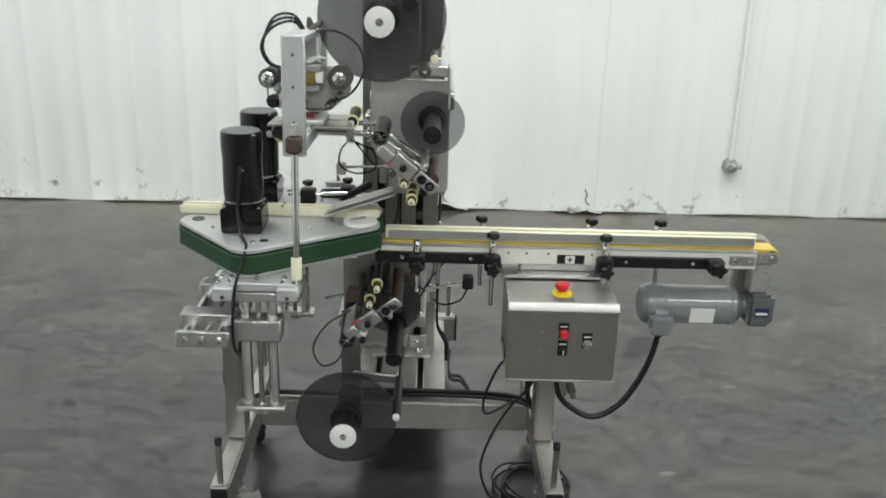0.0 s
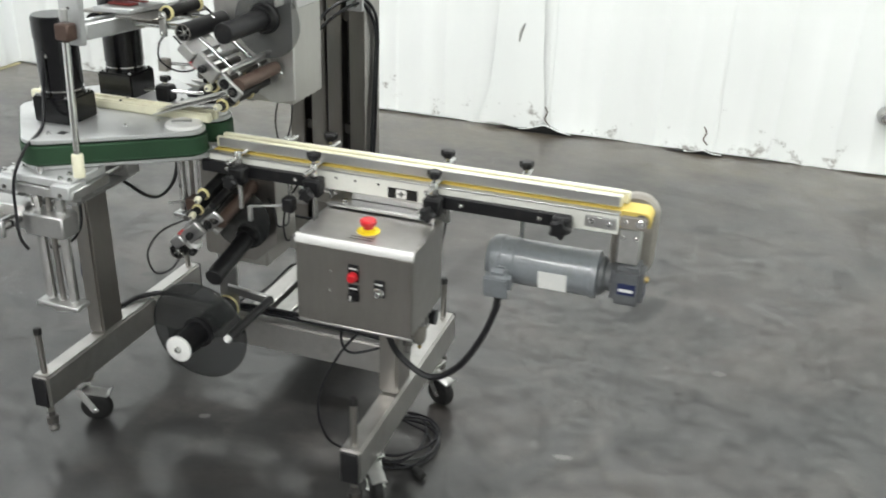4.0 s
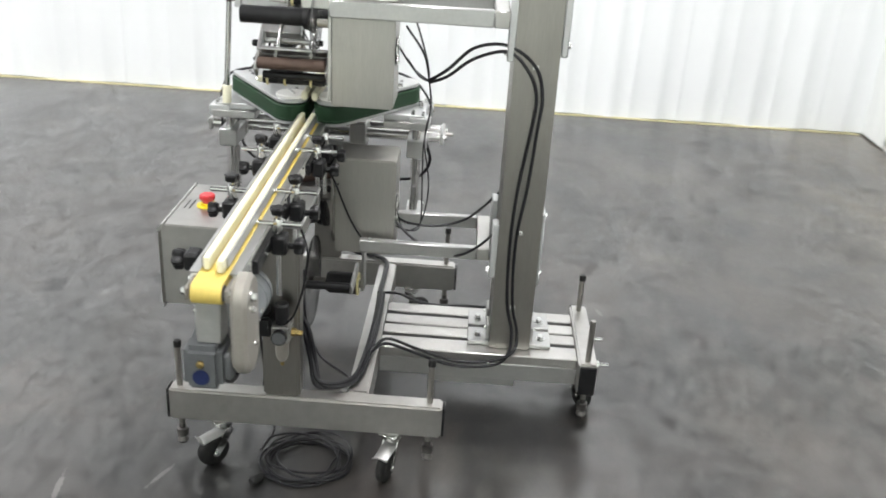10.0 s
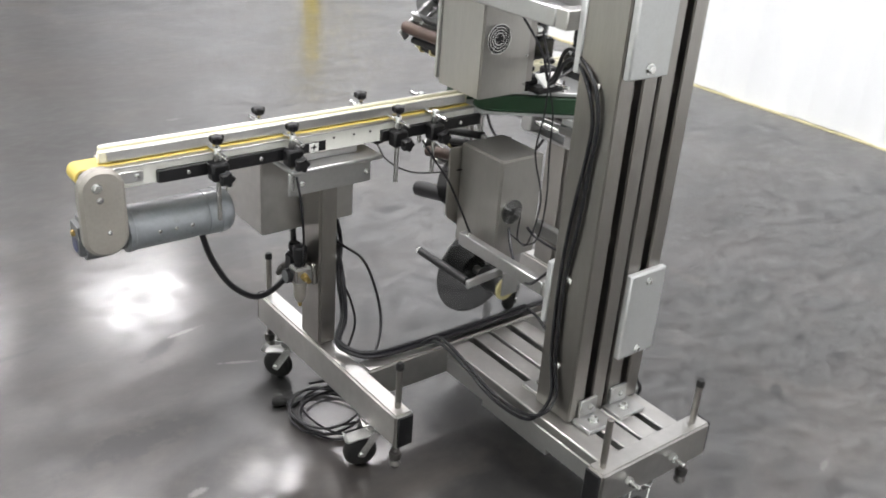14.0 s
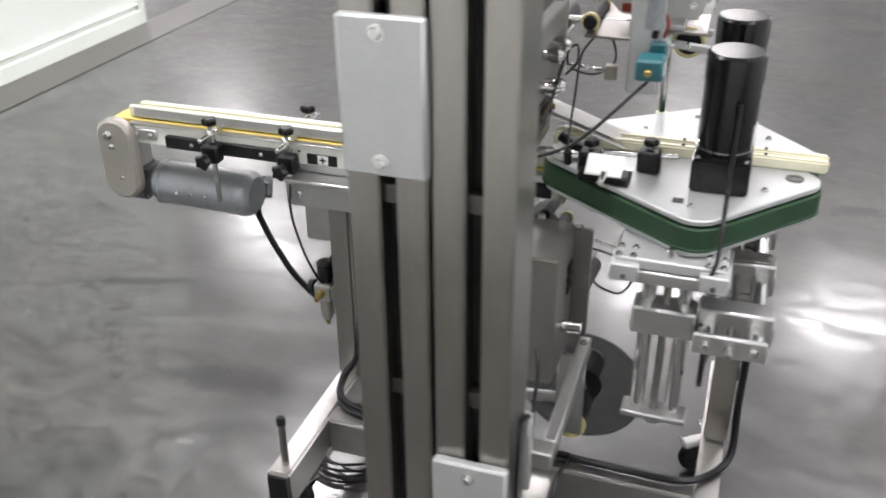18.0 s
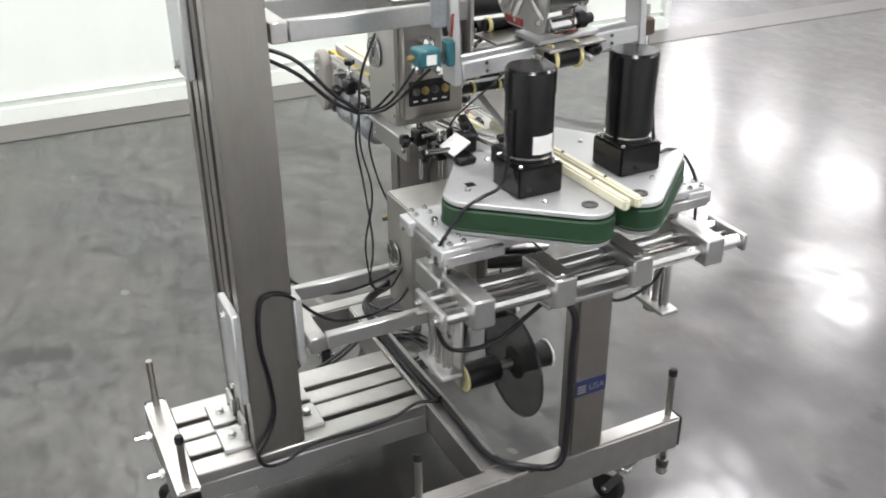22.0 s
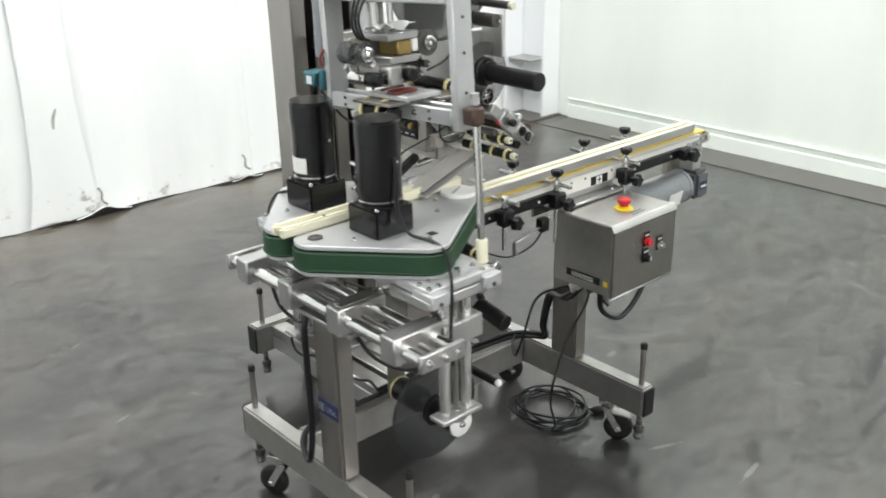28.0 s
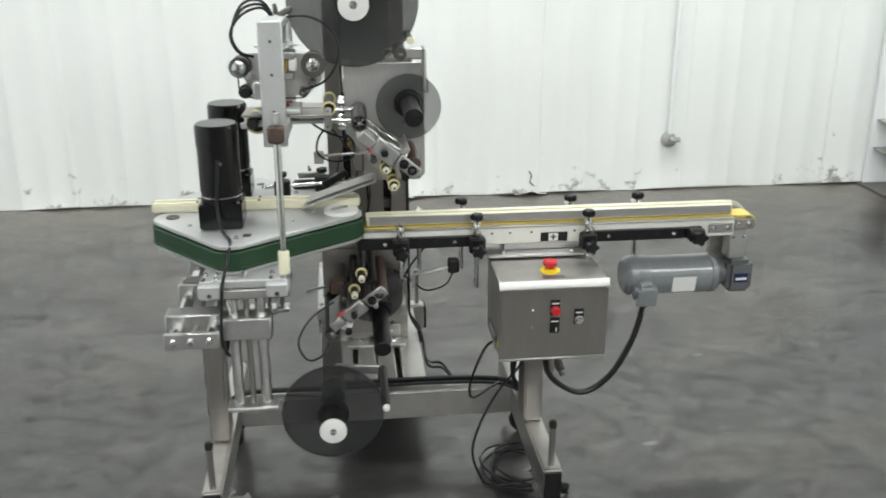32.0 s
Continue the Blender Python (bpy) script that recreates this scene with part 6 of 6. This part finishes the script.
for x, z, r, m in ((-0.425, 1.281, 0.026, SMOKE), (-0.241, 1.284, 0.031, DARK_STEEL)):
    sp = part("ribbon_spool", turned((x, 2.425, z), (x, 2.5005, z), [(0, r), (0.05, r), (0.06, r * 0.6), (0.45, r * 0.6), (0.46, r * 0.9), (0.85, r * 0.9), (0.87, r), (1, r)], 32), m, coder)
    part("spool_hub", turned((x, 2.4245, z), (x, 2.402, z), [(0, 0.017), (0.35, 0.017), (0.4, 0.012), (0.8, 0.012), (1, 0.006)], 18), CHROME, sp)
    part("hub_screw", turned((x, 2.4015, z), (x, 2.397, z), [(0, 0.005), (1, 0.004)], 6), DARK_STEEL, sp)
part("silver_roller", rod((-0.412, 2.44, 1.223), (-0.412, 2.5005, 1.223), 0.0165, 24), CHROME, coder)
part("dark_knob", turned((-0.412, 2.4395, 1.223), (-0.412, 2.395, 1.223), [(0, 0.010), (0.2, 0.017), (0.6, 0.0175), (0.65, 0.012), (1, 0.011)], 20), BLACK, coder)
part("silver_roller", rod((-0.405, 2.43, 1.258), (-0.405, 2.5005, 1.258), 0.011, 20), CHROME, coder)
part("dark_knob", turned((-0.335, 2.404, 1.226), (-0.335, 2.368, 1.226), [(0, 0.010), (0.3, 0.0155), (0.9, 0.0155), (1, 0.012)], 20), BLACK, coder)
for x, z in ((-0.27, 1.215), (-0.245, 1.235)):
    roller(coder, x, z, 2.42, 2.5005, 0.0095, DARK_STEEL)
part("ribbon", tube([(-0.432, 2.45, 1.255), (-0.425, 2.45, 1.215), (-0.38, 2.45, 1.20), (-0.30, 2.45, 1.20), (-0.262, 2.45, 1.205), (-0.243, 2.45, 1.25)], 0.002, 6), RUSTY, coder)
rnd = random.Random(9)
bm = shell([[(-0.385 + 0.022 * i + rnd.uniform(-0.004, 0.004), 2.42 + 0.022 * j, 1.332 + 0.006 * math.sin(i * 1.7 + j) + rnd.uniform(-0.004, 0.006)) for i in range(6)] for j in range(4)], (0, 0, -0.0015))
part("foil_scrap", bm, WHITE, coder, "crumpled pale foil on the press")
FX, FZ = -0.387, 1.145
part("feed_roller", rod((FX, 2.414, FZ), (FX, 2.481, FZ), 0.0245, 28), BLACK, coder, "black rubber feed roller")
for y in (2.414, 2.475):
    part("feed_collar", pipe((FX, y, FZ), (FX, y + 0.007, FZ), 0.0305, 0.0248, 28), CREAM_OLD, coder, "yellowed plastic collar")
part("feed_shaft", rod((FX, 2.395, FZ), (FX, 2.505, FZ), 0.006), CHROME, coder)
for y in (2.401, 2.496):
    arm = part("feed_bracket", tilted(0.085, 0.008, 0.016, Matrix.Translation((-0.386, y, 1.143)) @ Matrix.Rotation(-0.1, 4, "Y"), 0.003), PLATE, coder)
part("drive_knob", turned((-0.396, 2.394, 1.148), (-0.396, 2.362, 1.149), [(0, 0.010), (0.2, 0.015), (0.8, 0.015), (1, 0.012)], 20), BLACK, coder)
for k in range(3):
    d = 0.012 * k
    part("hose", tube([(-0.33, 2.47 + d, 1.386), (-0.36, 2.44 + d, 1.425 + d * 0.6), (-0.41, 2.42 + d, 1.41 + d), (-0.44, 2.42 + d, 1.365), (-0.425, 2.43 + d, 1.32), (-0.39, 2.455, 1.305)], 0.0034, 8), CABLE, coder, "black air hose")
part("hose", tube([(-0.33, 2.45, 1.40), (-0.25, 2.42, 1.405), (-0.19, 2.40, 1.37), (-0.175, 2.39, 1.31), (-0.21, 2.39, 1.25), (-0.27, 2.40, 1.225)], 0.0032, 8), CABLE, coder, "black air hose")
part("hose_clip", tilted(0.04, 0.025, 0.015, Matrix.Translation((-0.305, 2.46, 1.415)) @ Matrix.Rotation(-0.5, 4, "Y"), 0.004), DARK_STEEL, coder)
for ob in (frame_p, coder):
    ob.matrix_basis = LEAN @ ob.matrix_basis

valve = thing("solenoid_valve", (-0.345, 2.72, 1.18), "teal solenoid valve with red leads on the frame", "valve")
part("valve_body", box(-0.370, -0.325, 2.726, 2.777, 1.170, 1.206, 0.004), TEAL, valve)
part("valve_body", box(-0.368, -0.338, 2.6925, 2.712, 1.165, 1.218, 0.004), TEAL, valve)
part("valve_link", box(-0.36, -0.335, 2.7125, 2.7255, 1.176, 1.196, 0.002), DARK_STEEL, valve)
part("nipple", rod((-0.348, 2.7775, 1.188), (-0.348, 2.792, 1.188), 0.006), BRASS, valve)
part("valve_label", box(-0.3715, -0.3702, 2.738, 2.76, 1.176, 1.196, 0), PAPER, valve)
part("lead", tube([(-0.36, 2.70, 1.225), (-0.365, 2.70, 1.25), (-0.35, 2.69, 1.275)], 0.0032, 8), RED_PAD, valve, "red lead")
part("air_line", tube([(-0.345, 2.705, 1.225), (-0.35, 2.715, 1.30), (-0.34, 2.70, 1.38), (-0.34, 2.62, 1.43), (-0.33, 2.52, 1.40)], 0.006, 8), CABLE, valve)
part("flow_tube", rod((-0.345, 2.72, 1.245), (-0.345, 2.72, 1.40), 0.0165), GREY_PAINT, valve, "grey filter tube")

# ---------------------------------------------------------------- air regulator on the conveyor post
air = thing("air_regulator", (0.41, 2.48, 0.42), "small air filter regulator with a black knob on the post", "regulator")
part("mount", box(0.3805, 0.392, 2.455, 2.51, 0.43, 0.49, 0.002), STEEL, air)
part("body", box(0.3925, 0.442, 2.462, 2.51, 0.44, 0.487, 0.006, 2), ALU, air)
part("bowl", turned((0.418, 2.486, 0.4395), (0.418, 2.486, 0.375), [(0, 0.021), (0.1, 0.021), (0.13, 0.018), (0.7, 0.017), (0.9, 0.012), (1, 0.006)], 20), GUARD, air, "grey metal filter bowl")
part("drain", rod((0.418, 2.486, 0.362), (0.418, 2.486, 0.3748), 0.005), BRASS, air)
part("knob", turned((0.418, 2.486, 0.4875), (0.418, 2.486, 0.545), [(0, 0.015), (0.3, 0.015), (0.32, 0.0195), (0.9, 0.0195), (1, 0.015)], 20), BLACK, air, "black adjusting knob")
gauge = part("gauge", turned((0.4425, 2.486, 0.465), (0.462, 2.486, 0.465), [(0, 0.008), (0.3, 0.008), (0.35, 0.02), (1, 0.02)], 24), BLACK, air)
part("dial", turned((0.4622, 2.486, 0.465), (0.463, 2.486, 0.465), [(0, 0.017), (1, 0.017)], 24), GREY_DARK, gauge)
part("valve", box(0.388, 0.43, 2.422, 2.4615, 0.447, 0.505, 0.006, 2), BLACK, air, "black shut-off valve")
part("valve_knob", turned((0.409, 2.44, 0.5055), (0.409, 2.44, 0.535), [(0, 0.010), (0.3, 0.016), (0.9, 0.016), (1, 0.012)], 16), BLACK, air)
part("quick_coupler", turned((0.41, 2.4215, 0.468), (0.425, 2.375, 0.415), [(0, 0.010), (0.4, 0.010), (0.42, 0.013), (0.75, 0.013), (0.8, 0.009), (1, 0.008)], 14), DARK_STEEL, air, "dark steel quick coupler")
part("fitting", turned((0.42, 2.5105, 0.465), (0.42, 2.54, 0.462), [(0, 0.011), (0.4, 0.011), (0.45, 0.008), (1, 0.007)], 6), BRASS, air)

# ---------------------------------------------------------------- cables
def cable(points, r, label, name="cable", step=6):
    t = part(name, tube(points, r, 8, step), CABLE)
    return tagged(t, label, "cable")


cable([(0.646, 2.386, 0.600), (0.642, 2.384, 0.575), (0.617, 2.375, 0.503), (0.562, 2.37, 0.408), (0.486, 2.375, 0.356), (0.41, 2.38, 0.391), (0.376, 2.375, 0.448), (0.37, 2.36, 0.552)], 0.0085, "thick black cable hanging between gear motor and control box")
# loom along the spine to the label column
for k, (dy, dz) in enumerate(((0, 0), (0.014, 0.004), (0.006, 0.013))):
    cable([(0.228 + 0.021 * k, 2.36, 0.530), (0.25 + 0.018 * k, 2.42 + dy, 0.485 - 0.01 * k), (0.312 - 0.004 * k, 2.51 + dy, 0.44), (0.314, 2.54 + dy, 0.33), (0.345, 2.56 + dy, 0.266 + dz), (0.335, 2.61 + dy, 0.252 + dz), (0.285, 2.655 + dy, 0.25 + dz), (0.15, 2.672 + dy, 0.252 + dz), (-0.05, 2.677 + dy, 0.251 + dz), (-0.25, 2.672 + dy, 0.251 + dz)], 0.0068, "black cable loom tied along the spine beam")
cable([(0.291, 2.36, 0.530), (0.27, 2.45, 0.50), (0.224, 2.50, 0.458), (0.18, 2.51, 0.34), (0.19, 2.55, 0.26), (0.26, 2.63, 0.249), (0.30, 2.655, 0.260)], 0.004, "thin black cable drooping from the control box")
cable([(-0.25, 2.672, 0.252), (-0.40, 2.675, 0.252), (-0.50, 2.67, 0.252), (-0.56, 2.62, 0.25), (-0.592, 2.54, 0.25), (-0.590, 2.520, 0.36), (-0.590, 2.520, 0.55), (-0.590, 2.518, 0.64), (-0.57, 2.53, 0.68)], 0.0085, "black cable loom climbing the stainless post")
for k, d in enumerate((0.0, 0.016)):
    cable([(0.147, 2.685, 0.258), (0.115, 2.73, 0.275 + d), (0.09, 2.81, 0.238 + d), (0.082, 2.928, 0.198 + d), (0.082, 3.04, 0.205 + d), (0.072, 3.09 + d, 0.235 + d), (0.04, 3.10 + d, 0.30), (0.036, 3.078 + d, 0.40), (0.036, 3.071 + d, 0.596), (0.036, 3.08 + 1.6 * d, 0.769), (0.036, 3.10 + d, 0.93), (0.037, 3.105 + d, 1.02), (0.035, 3.08 + d, 1.085 + d), (0.02, 3.02, 1.135 + d), (-0.03, 2.93, 1.10 + 0.03 * k), (-0.08, 2.86, 1.035 + 0.02 * k), (-0.11, 2.808, 1.006 + 0.006 * k)], 0.0048, "black cable looped up the side of the label column", step=5)
for k in range(4):
    e = [(-0.15, 2.74, 1.06), (-0.06, 2.74, 1.17), (-0.185, 2.66, 1.165), (-0.345, 2.74, 1.16)][k]
    m = [(-0.13, 2.775, 1.02), (-0.09, 2.79, 1.09), (-0.16, 2.75, 1.04), (-0.23, 2.79, 1.05)][k]
    cable([(-0.11, 2.808, 1.008), m, e], 0.0032, "thin black cable from the tie point to the label head")
for k, (x, y, z) in enumerate(((-0.15, 2.72, 0.62), (-0.10, 2.715, 0.57))):
    cable([(-0.11, 2.808, 1.008), (-0.13 + 0.03 * k, 2.815, 0.93), (-0.15 + 0.05 * k, 2.80, 0.82), (-0.14, 2.82 - 0.02 * k, 0.68), (-0.14 + 0.03 * k, 2.80, 0.56), (-0.12, 2.75, 0.545), (x, y, z)], 0.0023, "thin black wire hanging between the label heads")
cable([(-0.11, 2.715, 0.585), (-0.07, 2.78, 0.54), (-0.03, 2.86, 0.51), (0.0, 2.93, 0.525), (0.02, 2.985, 0.57), (0.022, 3.03, 0.62)], 0.004, "black cable from the lower housing to the column")
cable([(-0.229, 3.083, 0.666), (-0.232, 3.112, 0.648), (-0.232, 3.122, 0.549), (-0.232, 3.108, 0.435), (-0.232, 3.106, 0.35), (-0.236, 3.13, 0.29), (-0.24, 3.158, 0.25), (-0.240, 3.14, 0.212), (-0.239, 3.09, 0.208), (-0.239, 3.02, 0.235), (-0.238, 2.886, 0.232), (-0.238, 2.80, 0.24), (-0.24, 2.74, 0.262), (-0.25, 2.69, 0.258)], 0.0045, "black cable looped down the column and along the base")
cable([(-0.229, 3.083, 0.666), (-0.231, 3.044, 0.651), (-0.225, 2.985, 0.588), (-0.215, 2.93, 0.548), (-0.20, 2.85, 0.53), (-0.185, 2.76, 0.54), (-0.17, 2.716, 0.57)], 0.004, "black cable from the column to the lower housing")
cable([(0.07, 2.535, 0.80), (0.045, 2.56, 0.75), (0.0, 2.575, 0.68), (-0.03, 2.60, 0.60), (-0.045, 2.64, 0.53), (-0.052, 2.69, 0.51)], 0.003, "thin black sensor wire under the conveyor")
cable([(0.46, 2.545, 0.77), (0.455, 2.56, 0.70), (0.44, 2.545, 0.60), (0.425, 2.52, 0.52), (0.42, 2.50, 0.49)], 0.003, "thin black air line on the conveyor post")
cable([(-0.478, 2.2805, 1.10), (-0.48, 2.272, 1.05), (-0.485, 2.266, 0.985), (-0.475, 2.24, 0.935), (-0.452, 2.19, 0.925), (-0.452, 2.145, 0.905), (-0.468, 2.112, 0.84), (-0.476, 2.108, 0.76), (-0.477, 2.108, 0.69), (-0.465, 2.115, 0.655)], 0.004, "black motor lead over the belt table")
cable([(-0.50, 2.642, 1.10), (-0.50, 2.645, 1.0), (-0.50, 2.66, 0.945), (-0.50, 2.70, 0.93), (-0.50, 2.745, 0.91), (-0.50, 2.785, 0.862), (-0.49, 2.80, 0.83)], 0.004, "black motor lead over the belt table")
cable([(-0.50, 2.79, 0.70), (-0.50, 2.805, 0.64), (-0.50, 2.772, 0.585), (-0.50, 2.70, 0.569), (-0.51, 2.649, 0.59), (-0.53, 2.60, 0.64), (-0.55, 2.56, 0.685)], 0.0055, "black cable looped under the cross slide")
cable([(-0.54, 2.40, 0.685), (-0.515, 2.365, 0.61), (-0.50, 2.302, 0.59), (-0.49, 2.228, 0.606), (-0.48, 2.19, 0.64), (-0.47, 2.17, 0.69)], 0.0045, "black cable looped under the cross slide")
# supply cord coiled on the floor
coil = thing("power_cord", (0.34, 2.54, 0.005), "black power cord coiled on the floor under the cart", "power cord")
pts = []
rnd = random.Random(4)
for k in range(66):
    a = k * 2 * math.pi / 11.3
    rr = 0.10 + 0.024 * math.sin(k * 0.7) + rnd.uniform(-0.006, 0.006)
    pts.append((0.34 + rr * 1.0 * math.cos(a), 2.535 + rr * 1.08 * math.sin(a), 0.006 + 0.0045 * (k // 11) + 0.003 * math.sin(k)))
part("coil", tube(pts, 0.0038, 7, 5), CABLE, coil)
part("riser", tube([pts[-1], (0.23, 2.42, 0.03), (0.193, 2.38, 0.088), (0.168, 2.38, 0.175), (0.19, 2.38, 0.271), (0.242, 2.38, 0.375), (0.30, 2.37, 0.458), (0.312, 2.36, 0.530)], 0.0038, 7), CABLE, coil)
part("plug", turned((0.43, 2.43, 0.013), (0.465, 2.405, 0.013), [(0, 0.008), (0.3, 0.013), (0.9, 0.013), (1, 0.01)], 12), RUBBER, coil, "black plug")
part("lead", tube([pts[0], (0.44, 2.47, 0.008), (0.43, 2.43, 0.013)], 0.0038, 7), CABLE, coil)
